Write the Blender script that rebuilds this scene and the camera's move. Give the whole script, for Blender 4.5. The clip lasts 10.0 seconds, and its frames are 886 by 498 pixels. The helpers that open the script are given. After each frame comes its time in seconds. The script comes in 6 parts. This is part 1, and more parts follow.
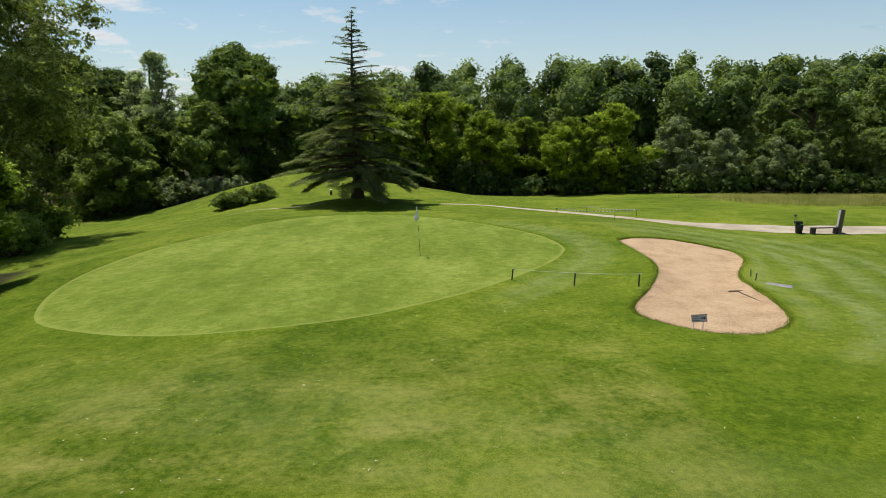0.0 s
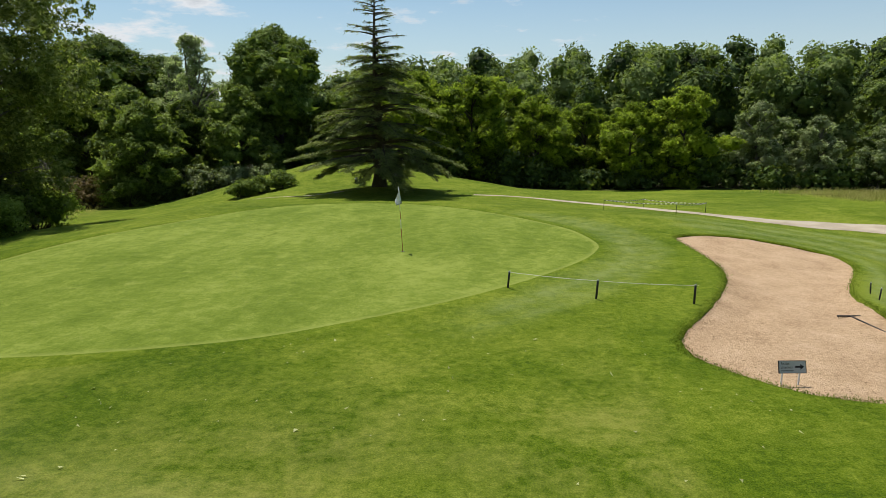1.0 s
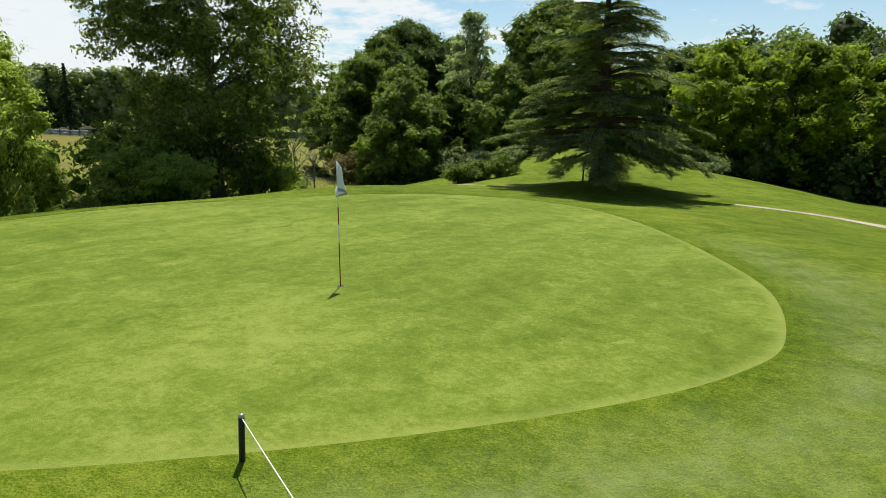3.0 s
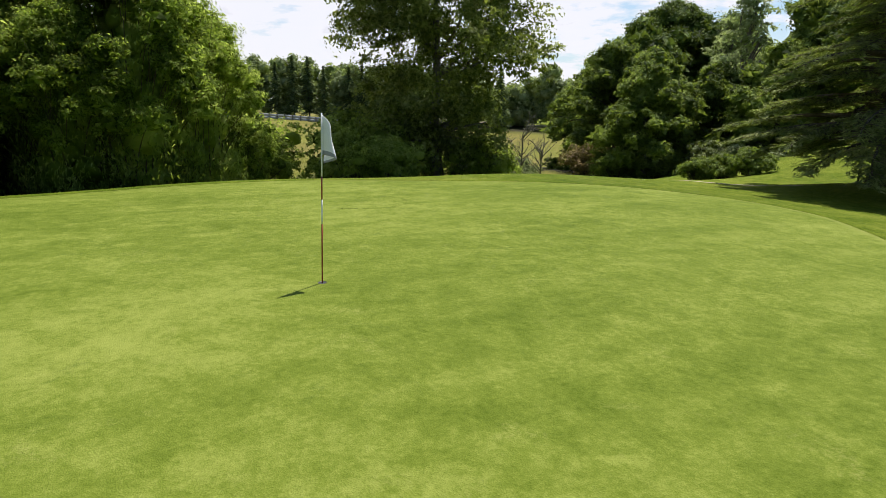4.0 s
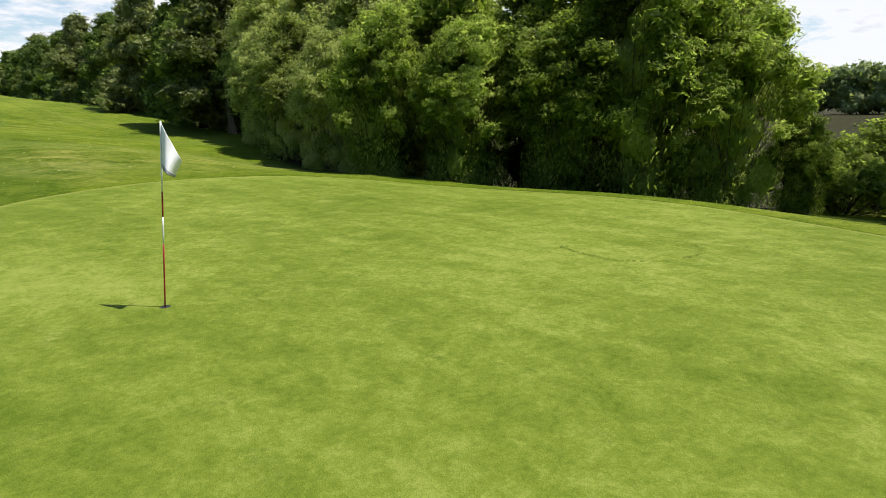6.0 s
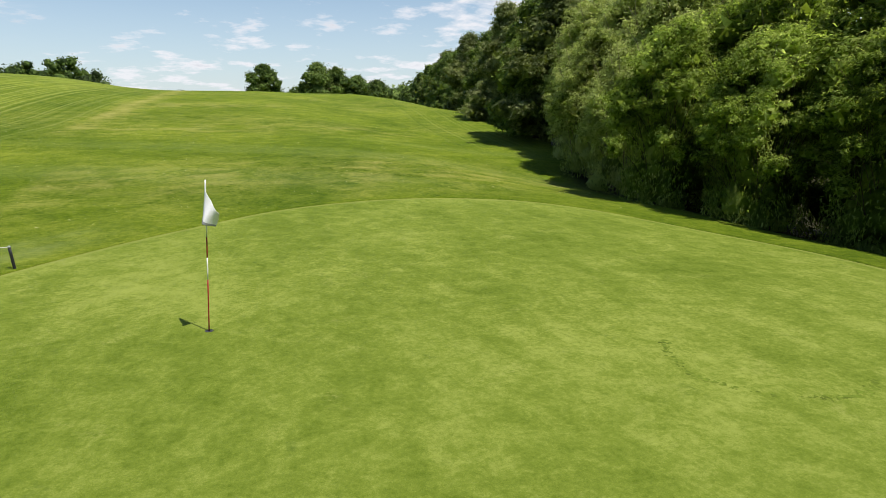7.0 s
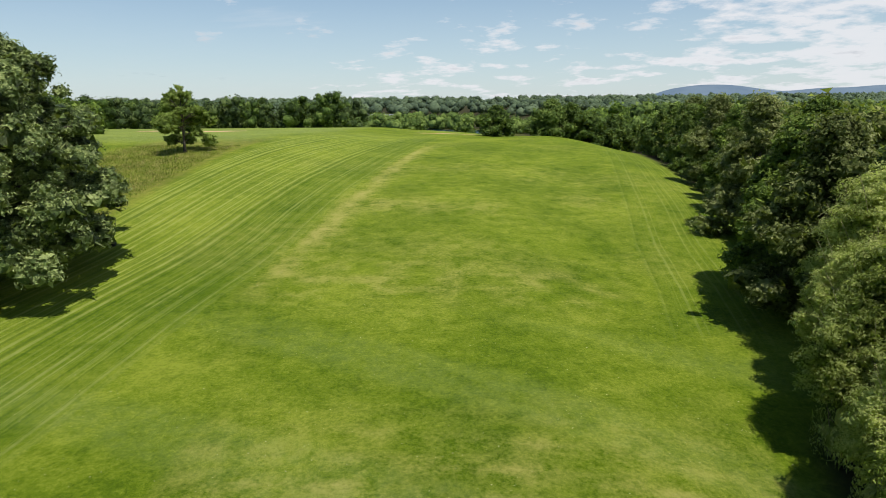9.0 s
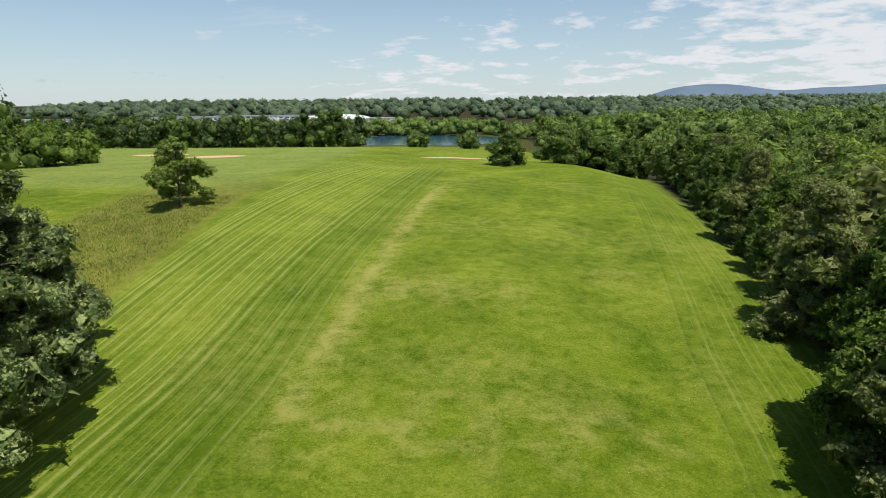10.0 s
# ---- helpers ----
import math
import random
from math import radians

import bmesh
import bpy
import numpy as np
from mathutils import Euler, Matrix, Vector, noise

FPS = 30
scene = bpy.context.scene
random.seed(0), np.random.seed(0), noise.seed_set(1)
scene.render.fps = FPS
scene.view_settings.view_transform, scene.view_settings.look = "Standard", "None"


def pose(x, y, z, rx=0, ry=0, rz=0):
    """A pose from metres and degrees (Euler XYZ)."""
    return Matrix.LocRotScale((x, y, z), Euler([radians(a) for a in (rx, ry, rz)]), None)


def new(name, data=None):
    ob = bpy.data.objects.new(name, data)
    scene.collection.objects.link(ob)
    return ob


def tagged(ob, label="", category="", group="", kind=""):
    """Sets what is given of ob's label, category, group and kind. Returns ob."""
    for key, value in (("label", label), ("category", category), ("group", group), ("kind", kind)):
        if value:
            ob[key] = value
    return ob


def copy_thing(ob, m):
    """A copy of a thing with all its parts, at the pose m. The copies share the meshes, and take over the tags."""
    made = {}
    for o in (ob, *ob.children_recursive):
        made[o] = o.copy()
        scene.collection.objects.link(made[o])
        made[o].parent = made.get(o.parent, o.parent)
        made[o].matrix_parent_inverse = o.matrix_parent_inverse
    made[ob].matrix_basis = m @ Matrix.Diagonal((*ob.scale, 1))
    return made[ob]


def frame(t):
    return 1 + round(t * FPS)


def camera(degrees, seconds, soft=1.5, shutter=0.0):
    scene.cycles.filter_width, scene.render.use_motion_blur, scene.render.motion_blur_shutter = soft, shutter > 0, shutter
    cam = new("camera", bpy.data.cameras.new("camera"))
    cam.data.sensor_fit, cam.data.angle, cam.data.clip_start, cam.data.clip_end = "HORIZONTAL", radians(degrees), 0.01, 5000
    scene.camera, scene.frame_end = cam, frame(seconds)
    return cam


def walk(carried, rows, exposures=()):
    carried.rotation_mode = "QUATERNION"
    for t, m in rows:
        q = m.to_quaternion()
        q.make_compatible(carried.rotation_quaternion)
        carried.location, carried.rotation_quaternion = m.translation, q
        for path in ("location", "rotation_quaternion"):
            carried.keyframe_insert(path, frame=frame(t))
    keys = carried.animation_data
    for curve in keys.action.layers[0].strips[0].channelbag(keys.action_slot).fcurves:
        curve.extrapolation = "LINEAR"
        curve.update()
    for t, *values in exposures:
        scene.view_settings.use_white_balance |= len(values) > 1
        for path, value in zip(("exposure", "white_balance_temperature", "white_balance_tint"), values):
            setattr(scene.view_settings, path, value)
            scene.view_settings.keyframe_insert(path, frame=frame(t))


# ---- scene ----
cam = camera(71.31, 10.0, soft=0.9)
# seconds, eye in metres from the hole, heading, tilt and lean in degrees
FLIGHT = (
    (0, 0.808, -26.094, 6.275, -0.400, -12.849, -0.395),
    (0.5, 1.984, -22.761, 5.236, 2.767, -12.820, -0.443),
    (1, 3.418, -19.673, 4.642, 6.030, -12.834, -0.422),
    (1.5, 4.837, -16.516, 4.207, 10.231, -12.823, -0.403),
    (2, 6.096, -13.456, 3.835, 17.330, -12.915, -0.351),
    (2.2, 6.512, -12.180, 3.699, 20.800, -12.974, -0.313),
    (3.3, 7.754, -5.455, 2.857, 44.632, -13.224, 0.451),
    (3.5, 7.749, -4.515, 2.704, 49.662, -13.348, 0.441),
    (4, 7.503, -2.205, 2.321, 62.118, -13.506, 0.174),
    (4.5, 7.155, -0.006, 2.312, 75.910, -13.778, 0.371),
    (5, 6.478, 2.255, 2.324, 91.759, -13.936, 0.249),
    (5.2, 6.069, 3.139, 2.292, 98.174, -13.840, -0.023),
    (6.3, 2.458, 7.747, 2.368, 136.692, -12.924, -0.176),
    (6.5, 1.587, 8.237, 2.507, 143.549, -12.844, -0.009),
    (7, -0.346, 8.870, 3.098, 160.407, -12.878, 0.021),
    (7.5, -1.992, 8.428, 4.249, 175.162, -12.918, 0.142),
    (8, -3.242, 7.037, 6.485, 181.341, -12.961, 0.037),
    (8.5, -4.159, 4.692, 9.449, 182.317, -12.883, -0.187),
    (9, -4.337, 1.629, 12.487, 182.340, -12.840, -0.479),
    (9.5, -3.654, -1.906, 15.686, 182.319, -12.899, -0.431),
    (10, -2.205, -5.754, 18.899, 182.353, -12.962, -0.525),
)
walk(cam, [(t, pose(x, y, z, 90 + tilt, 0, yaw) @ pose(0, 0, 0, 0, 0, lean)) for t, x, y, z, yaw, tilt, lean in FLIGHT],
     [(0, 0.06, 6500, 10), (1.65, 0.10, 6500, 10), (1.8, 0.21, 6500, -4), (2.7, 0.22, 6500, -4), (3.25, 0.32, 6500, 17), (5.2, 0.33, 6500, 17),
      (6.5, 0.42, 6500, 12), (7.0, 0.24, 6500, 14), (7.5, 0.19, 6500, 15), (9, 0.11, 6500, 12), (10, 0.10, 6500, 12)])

# ---- daylight ----
SUN_TO = Vector((-0.235, 0.345, 0.91)).normalized()   # from the place towards the sun
world = bpy.data.worlds.new("sky")
scene.world = world
world.use_nodes = True
wn, wl = world.node_tree.nodes, world.node_tree.links
wn.clear()
sky = wn.new("ShaderNodeTexSky")
sky.sky_type, sky.sun_disc = "NISHITA", False
sky.sun_elevation = math.asin(SUN_TO.z)
sky.sun_rotation = math.atan2(SUN_TO.x, SUN_TO.y)
sky.air_density, sky.dust_density, sky.ozone_density = 1.0, 0.6, 1.2
w_out = wn.new("ShaderNodeOutputWorld")
w_bg = wn.new("ShaderNodeBackground")
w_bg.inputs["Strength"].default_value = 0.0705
w_co = wn.new("ShaderNodeTexCoord")


def wnode(kind, **kw):
    nd = wn.new(kind)
    for key, value in kw.items():
        nd.inputs[key].default_value = value
    return nd


def wmath(op, a, b=None):
    nd = wn.new("ShaderNodeMath")
    nd.operation, nd.use_clamp = op, False
    for k, v in ((0, a), (1, b)):
        if v is None:
            continue
        if isinstance(v, (int, float)):
            nd.inputs[k].default_value = v
        else:
            wl.new(v, nd.inputs[k])
    return nd.outputs[0]


def wramp(value, *stops):
    nd = wn.new("ShaderNodeValToRGB")
    el = nd.color_ramp.elements
    while len(el) < len(stops):
        el.new(0.5)
    for e, (p, c) in zip(el, stops):
        e.position, e.color = p, (*c, 1) if len(c) == 3 else c
    wl.new(value, nd.inputs[0])
    return nd.outputs[0]


w_sep = wn.new("ShaderNodeSeparateXYZ")
wl.new(w_co.outputs["Generated"], w_sep.inputs[0])
# project the dome on a flat layer of cloud, so that clouds flatten towards the horizon
w_h = wmath("MAXIMUM", wmath("ADD", w_sep.outputs[2], 0.17), 0.04)
w_flat = wn.new("ShaderNodeCombineXYZ")
wl.new(wmath("DIVIDE", w_sep.outputs[0], w_h), w_flat.inputs[0])
wl.new(wmath("DIVIDE", w_sep.outputs[1], w_h), w_flat.inputs[1])
cum = wnode("ShaderNodeTexNoise", Scale=3.1, Detail=8.0, Roughness=0.60)
wl.new(w_flat.outputs[0], cum.inputs["Vector"])
big = wnode("ShaderNodeTexNoise", Scale=0.42, Detail=2.0)
wl.new(w_flat.outputs[0], big.inputs["Vector"])
veil_map = wn.new("ShaderNodeMapping")
veil_map.inputs["Scale"].default_value = (0.55, 1.5, 1.0)
wl.new(w_flat.outputs[0], veil_map.inputs[0])
veil = wnode("ShaderNodeTexNoise", Scale=0.8, Detail=6.0, Roughness=0.6)
wl.new(veil_map.outputs[0], veil.inputs["Vector"])
c_amt = wramp(wmath("ADD", cum.outputs[0], wmath("SUBTRACT", wmath("MULTIPLY", wmath("SUBTRACT", big.outputs[0], 0.5), 0.55), wmath("SUBTRACT", wmath("ADD", wmath("MULTIPLY", w_sep.outputs[0], 0.25), wmath("MULTIPLY", wmath("MAXIMUM", w_sep.outputs[1], 0.0), 0.10)), wramp(w_sep.outputs[2], (0.02, (0.085, 0.085, 0.085)), (0.20, (0, 0, 0)))))),
              (0.47, (0, 0, 0)), (0.68, (1, 1, 1)))
v_amt = wmath("MULTIPLY", wramp(veil.outputs[0], (0.42, (0, 0, 0)), (0.72, (1, 1, 1))), wramp(w_sep.outputs[2], (0.15, (0.50, 0.50, 0.50)), (0.55, (0.10, 0.10, 0.10))))
h_amt = wramp(w_sep.outputs[2], (0.0, (0.64, 0.64, 0.64)), (0.07, (0.46, 0.46, 0.46)), (0.19, (0.20, 0.20, 0.20)), (0.4, (0.04, 0.04, 0.04)))
c_all = wmath("MINIMUM", wmath("MAXIMUM", wmath("MULTIPLY", wmath("MULTIPLY", c_amt, 0.92), wramp(w_sep.outputs[2], (0.25, (1, 1, 1)), (0.60, (0.25, 0.25, 0.25)))), wmath("MAXIMUM", v_amt, h_amt)), 1.0)
w_mix = wn.new("ShaderNodeMix")
w_mix.data_type = "RGBA"
wl.new(c_all, w_mix.inputs["Factor"])
w_tint = wn.new("ShaderNodeMix")
w_tint.data_type, w_tint.blend_type = "RGBA", "MULTIPLY"
w_tint.inputs["Factor"].default_value = 1.0
wl.new(wramp(w_sep.outputs[2], (0.15, (0.77, 1.19, 1.34)), (0.60, (0.60, 0.90, 1.08))), w_tint.inputs["B"])
wl.new(sky.outputs[0], w_tint.inputs["A"])
wl.new(w_tint.outputs["Result"], w_mix.inputs["A"])
wl.new(wramp(cum.outputs[0], (0.50, (10.6, 10.9, 11.2)), (0.62, (10.8, 11.0, 11.3)), (0.76, (7.9, 8.2, 8.7))), w_mix.inputs["B"])
wl.new(w_mix.outputs["Result"], w_bg.inputs["Color"])
wl.new(w_bg.outputs[0], w_out.inputs[0])

sun = new("sun", bpy.data.lights.new("sun", "SUN"))
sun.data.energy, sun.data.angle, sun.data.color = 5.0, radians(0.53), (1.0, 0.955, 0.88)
sun.rotation_euler = (-SUN_TO).to_track_quat("-Z", "Y").to_euler()


# ---- materials ----
def material(name):
    m = bpy.data.materials.new(name)
    m.use_nodes = True
    m.node_tree.nodes.clear()
    return m


class Nodes:
    """Short hand for building a material's nodes."""

    def __init__(self, m):
        self.t = m.node_tree

    def add(self, kind, **kw):
        nd = self.t.nodes.new(kind)
        for key, value in kw.items():
            nd.inputs[key].default_value = value
        return nd

    def link(self, a, b):
        self.t.links.new(a, b)

    def noise(self, vec, scale, detail=4.0, rough=0.55, distort=0.0):
        nd = self.add("ShaderNodeTexNoise", Scale=scale, Detail=detail, Roughness=rough, Distortion=distort)
        if vec is not None:
            self.link(vec, nd.inputs["Vector"])
        return nd.outputs[0]

    def mapped(self, vec, scale=(1, 1, 1), rot=(0, 0, 0)):
        nd = self.add("ShaderNodeMapping")
        nd.inputs["Scale"].default_value, nd.inputs["Rotation"].default_value = scale, rot
        self.link(vec, nd.inputs[0])
        return nd.outputs[0]

    def ramp(self, value, *stops):
        nd = self.add("ShaderNodeValToRGB")
        el = nd.color_ramp.elements
        while len(el) < len(stops):
            el.new(0.5)
        for e, (p, c) in zip(el, stops):
            e.position = p
            e.color = (c, c, c, 1) if isinstance(c, (int, float)) else (*c, 1)
        self.link(value, nd.inputs[0])
        return nd.outputs[0]

    def math(self, op, a, b=None, clamp=False):
        nd = self.add("ShaderNodeMath")
        nd.operation, nd.use_clamp = op, clamp
        for k, v in ((0, a), (1, b)):
            if v is None:
                continue
            if isinstance(v, (int, float)):
                nd.inputs[k].default_value = v
            else:
                self.link(v, nd.inputs[k])
        return nd.outputs[0]

    def mix(self, fac, a, b, mode="MIX"):
        nd = self.add("ShaderNodeMix")
        nd.data_type, nd.blend_type = "RGBA", mode
        for key, v in (("Factor", fac), ("A", a), ("B", b)):
            if isinstance(v, (int, float)):
                nd.inputs[key].default_value = v if key == "Factor" else (v, v, v, 1)
            elif isinstance(v, tuple):
                nd.inputs[key].default_value = (*v, 1)
            else:
                self.link(v, nd.inputs[key])
        return nd.outputs["Result"]

    def attr(self, name):
        nd = self.add("ShaderNodeAttribute")
        nd.attribute_name = name
        return nd.outputs["Fac"]

    def pos(self):
        return self.add("ShaderNodeNewGeometry").outputs["Position"]

    def local(self):
        return self.add("ShaderNodeTexCoord").outputs["Object"]

    def bump(self, height, strength, dist):
        nd = self.add("ShaderNodeBump", Strength=strength, Distance=dist)
        self.link(height, nd.inputs["Height"])
        return nd.outputs[0]

    def finish(self, color, rough=0.8, normal=None, metal=0.0, spec=0.3, translucent=0.0, sheen=0.0):
        p = self.add("ShaderNodeBsdfPrincipled", Metallic=metal)
        p.inputs["Specular IOR Level"].default_value = spec
        if sheen:
            p.inputs["Sheen Weight"].default_value = sheen
        for key, v in (("Base Color", color), ("Roughness", rough)):
            if isinstance(v, tuple):
                p.inputs[key].default_value = (*v, 1)
            elif isinstance(v, (int, float)):
                p.inputs[key].default_value = v
            else:
                self.link(v, p.inputs[key])
        if normal is not None:
            self.link(normal, p.inputs["Normal"])
        end = p.outputs[0]
        if translucent:
            tr = self.add("ShaderNodeBsdfTranslucent")
            if isinstance(color, tuple):
                tr.inputs[0].default_value = (*color, 1)
            else:
                self.link(self.mix(0.6, color, (0.29, 0.40, 0.03)), tr.inputs[0])
            ms = self.add("ShaderNodeMixShader", Fac=translucent)
            self.link(end, ms.inputs[1])
            self.link(tr.outputs[0], ms.inputs[2])
            end = ms.outputs[0]
        out = self.add("ShaderNodeOutputMaterial")
        self.link(end, out.inputs[0])


def plain(name, color, rough=0.6, metal=0.0, spec=0.4, grain=0.12, scale=25.0, bump=0.0):
    m = material(name)
    n = Nodes(m)
    v = n.local()
    a = n.noise(v, scale, 5)
    b = n.noise(v, scale * 0.13, 3)
    lo = tuple(c * (1 - grain * 1.6) for c in color)
    hi = tuple(min(1, c * (1 + grain)) for c in color)
    col = n.ramp(n.math("ADD", n.math("MULTIPLY", a, 0.6), n.math("MULTIPLY", b, 0.4)), (0.35, lo), (0.65, hi))
    n.finish(col, n.ramp(b, (0.3, max(0, rough - 0.1)), (0.7, min(1, rough + 0.1))),
             n.bump(a, bump, 0.01) if bump else None, metal, spec)
    return m


def leaf_material(name, dark, mid, light, translucent=0.22, rough=0.6, spec=0.18, relief=0.6):
    m = material(name)
    n = Nodes(m)
    g = n.add("ShaderNodeNewGeometry")
    o = n.add("ShaderNodeObjectInfo")
    patch = n.noise(g.outputs["Position"], 0.55, 2)
    broad = n.ramp(patch, (0.34, 0.0), (0.66, 1.0))
    v = n.math("ADD", n.math("MULTIPLY", g.outputs["Random Per Island"], 0.50), n.math("MULTIPLY", broad, 0.40))
    fine = n.noise(g.outputs["Position"], 1.5, 6, 0.75)
    v = n.math("ADD", n.math("ADD", v, 0.07), n.math("MULTIPLY", n.math("SUBTRACT", fine, 0.5), 0.45))
    v = n.math("ADD", v, n.math("MULTIPLY", n.math("SUBTRACT", o.outputs["Random"], 0.5), 0.22))
    col = n.ramp(v, (0.22, tuple(c * 0.75 for c in dark)), (0.5, tuple(c * 1.3 for c in mid)), (0.82, tuple(c * 1.5 for c in light)))
    n.finish(col, rough, n.bump(fine, 1.0, relief) if relief else None, 0.0, spec, translucent)
    return m


def bark_material(name, a, b):
    m = material(name)
    n = Nodes(m)
    v = n.mapped(n.local(), (6, 6, 1.2))
    k = n.noise(v, 2.2, 6, 0.65)
    n.finish(n.ramp(k, (0.3, a), (0.7, b)), 0.9, n.bump(k, 0.8, 0.03), 0, 0.15)
    return m


def turf_colour(n, p, dark, mid, light, dry, dry_amount):
    """Mown grass: broad drifts, hand-sized mottle and blades, with dry flecks."""
    drift = n.noise(p, 0.11, 3, 0.5)
    mottle = n.noise(p, 0.75, 5, 0.62, 0.4)
    fleck = n.noise(p, 6.0, 4, 0.7)
    blade = n.noise(n.mapped(p, (1, 1, 0.3)), 42.0, 3, 0.7)
    v = n.math("ADD", n.math("MULTIPLY", drift, 0.24), n.math("MULTIPLY", mottle, 0.17))
    v = n.math("ADD", v, n.math("MULTIPLY", fleck, 0.23))
    v = n.math("ADD", v, n.math("MULTIPLY", blade, 0.36))
    col = n.ramp(v, (0.42, dark), (0.50, mid), (0.58, light))
    tuft = n.ramp(n.noise(p, 2.4, 6, 0.78, 0.6), (0.54, 0.0), (0.68, 0.46))
    col = n.mix(tuft, col, tuple(c * 1.15 for c in light))
    thin = n.ramp(n.noise(p, 1.5, 6, 0.75, 0.8), (0.34, 0.34), (0.48, 0.0))
    col = n.mix(thin, col, tuple(c * 0.8 for c in dark))
    d = n.math("ADD", n.math("MULTIPLY", mottle, 0.6), n.math("MULTIPLY", fleck, 0.4))
    d = n.math("MULTIPLY", n.ramp(d, (0.40, 0.0), (0.70, 0.75)), dry_amount)
    d = n.math("ADD", d, n.math("MULTIPLY", n.math("SUBTRACT", dry_amount, 1.0, True), 0.42), True)
    return n.mix(d, col, dry), fleck, blade, mottle


M_TURF = material("mown_turf")
n = Nodes(M_TURF)
P = n.pos()
dry_mask = n.attr("dry")
col, fleck, blade, mottle = turf_colour(n, P, (0.052, 0.098, 0.003), (0.112, 0.168, 0.006), (0.215, 0.262, 0.026),
                                        (0.295, 0.285, 0.072), n.math("ADD", dry_mask, 0.04))
# mower passes: pale lines of clippings on the banks
u = n.attr("pass_u")
warp = n.noise(P, 0.25, 3)
lines = n.add("ShaderNodeTexNoise", Scale=1.0, Detail=3.0, Roughness=0.6)
lines.noise_dimensions = "1D"
n.link(n.math("ADD", n.math("MULTIPLY", u, 2.1), n.math("MULTIPLY", warp, 0.5)), lines.inputs["W"])
stripe = n.math("MULTIPLY", n.ramp(lines.outputs[0], (0.52, 0.0), (0.62, 1.0)), n.attr("pass_w"))
stripe = n.math("MULTIPLY", stripe, n.ramp(n.noise(P, 0.5, 4, 0.7), (0.32, 0.25), (0.6, 1.0)))
col = n.mix(n.math("MULTIPLY", stripe, 0.85), col, (0.290, 0.330, 0.085))
gap = n.math("MULTIPLY", n.ramp(lines.outputs[0], (0.34, 1.0), (0.46, 0.0)), n.attr("pass_w"))
col = n.mix(n.math("MULTIPLY", gap, 0.55), col, (0.034, 0.074, 0.005))
lay = n.ramp(n.math("MULTIPLY", u, 0.05), (0.29, 0.0), (0.40, 1.0))
col = n.mix(n.math("MULTIPLY", n.math("MULTIPLY", lay, n.attr("pass_w")), 0.24), col, (0.200, 0.255, 0.032))
col = n.mix(n.math("MULTIPLY", n.math("MULTIPLY", n.math("SUBTRACT", 1.0, lay), n.attr("pass_w")), 0.32), col, (0.050, 0.100, 0.006))
# worn, paler turf where the mowers turn
pale = n.math("MULTIPLY", n.attr("pale"), n.ramp(n.noise(P, 1.4, 6, 0.72), (0.34, 0.15), (0.62, 1.0)))
col = n.mix(n.math("MULTIPLY", pale, 0.7), col, (0.250, 0.300, 0.105))
# unmown meadow, and a forest floor painted dark with the trees' shade included
mead = n.ramp(n.noise(P, 0.8, 6, 0.7), (0.3, (0.090, 0.125, 0.018)), (0.52, (0.190, 0.165, 0.045)), (0.7, (0.27, 0.205, 0.075)))
col = n.mix(n.attr("meadow"), col, mead)
shaded_floor = n.ramp(n.noise(P, 1.6, 5, 0.7), (0.3, (0.018, 0.022, 0.008)), (0.7, (0.055, 0.05, 0.024)))
col = n.mix(n.attr("wood"), col, shaded_floor)
h = n.math("ADD", n.math("MULTIPLY", blade, 0.5), n.math("MULTIPLY", fleck, 0.9))
n.finish(col, 0.9, n.bump(h, 1.0, 0.08), 0, 0.08)

M_GREEN = material("putting_turf")
n = Nodes(M_GREEN)
P = n.pos()
drift = n.noise(P, 0.16, 3)
band = n.noise(n.mapped(P, (1.0, 0.45, 1), (0, 0, radians(28))), 0.8, 4, 0.62)
spot = n.noise(P, 2.6, 6, 0.72, 0.5)
fine = n.noise(P, 15.0, 4, 0.75)
blade = n.noise(P, 75.0, 2, 0.7)
v = n.math("ADD", n.math("MULTIPLY", drift, 0.20), n.math("MULTIPLY", band, 0.20))
v = n.math("ADD", v, n.math("MULTIPLY", spot, 0.26))
v = n.math("ADD", v, n.math("ADD", n.math("MULTIPLY", fine, 0.20), n.math("MULTIPLY", blade, 0.14)))
col = n.ramp(v, (0.415, (0.084, 0.130, 0.008)), (0.50, (0.148, 0.200, 0.022)), (0.585, (0.242, 0.290, 0.053)))
# thin patches of dark and worn turf
worn = n.math("MULTIPLY", n.ramp(n.noise(P, 0.9, 6, 0.7, 0.8), (0.60, 0.0), (0.72, 1.0)), n.ramp(n.noise(P, 9.0, 4, 0.7), (0.42, 0.0), (0.6, 0.6)))
col = n.mix(worn, col, (0.055, 0.098, 0.010))
pale = n.math("MULTIPLY", n.ramp(n.noise(P, 1.3, 5, 0.7, 0.6), (0.58, 0.0), (0.75, 1.0)), n.ramp(n.noise(P, 26.0, 3, 0.7), (0.45, 0.0), (0.62, 0.7)))
col = n.mix(pale, col, (0.295, 0.315, 0.085))
col = n.mix(n.ramp(n.attr("rim"), (0.978, 0.0), (0.998, 0.55)), col, (0.270, 0.305, 0.070))
n.finish(col, 0.88, n.bump(n.math("ADD", fine, blade), 0.8, 0.02), 0, 0.10)

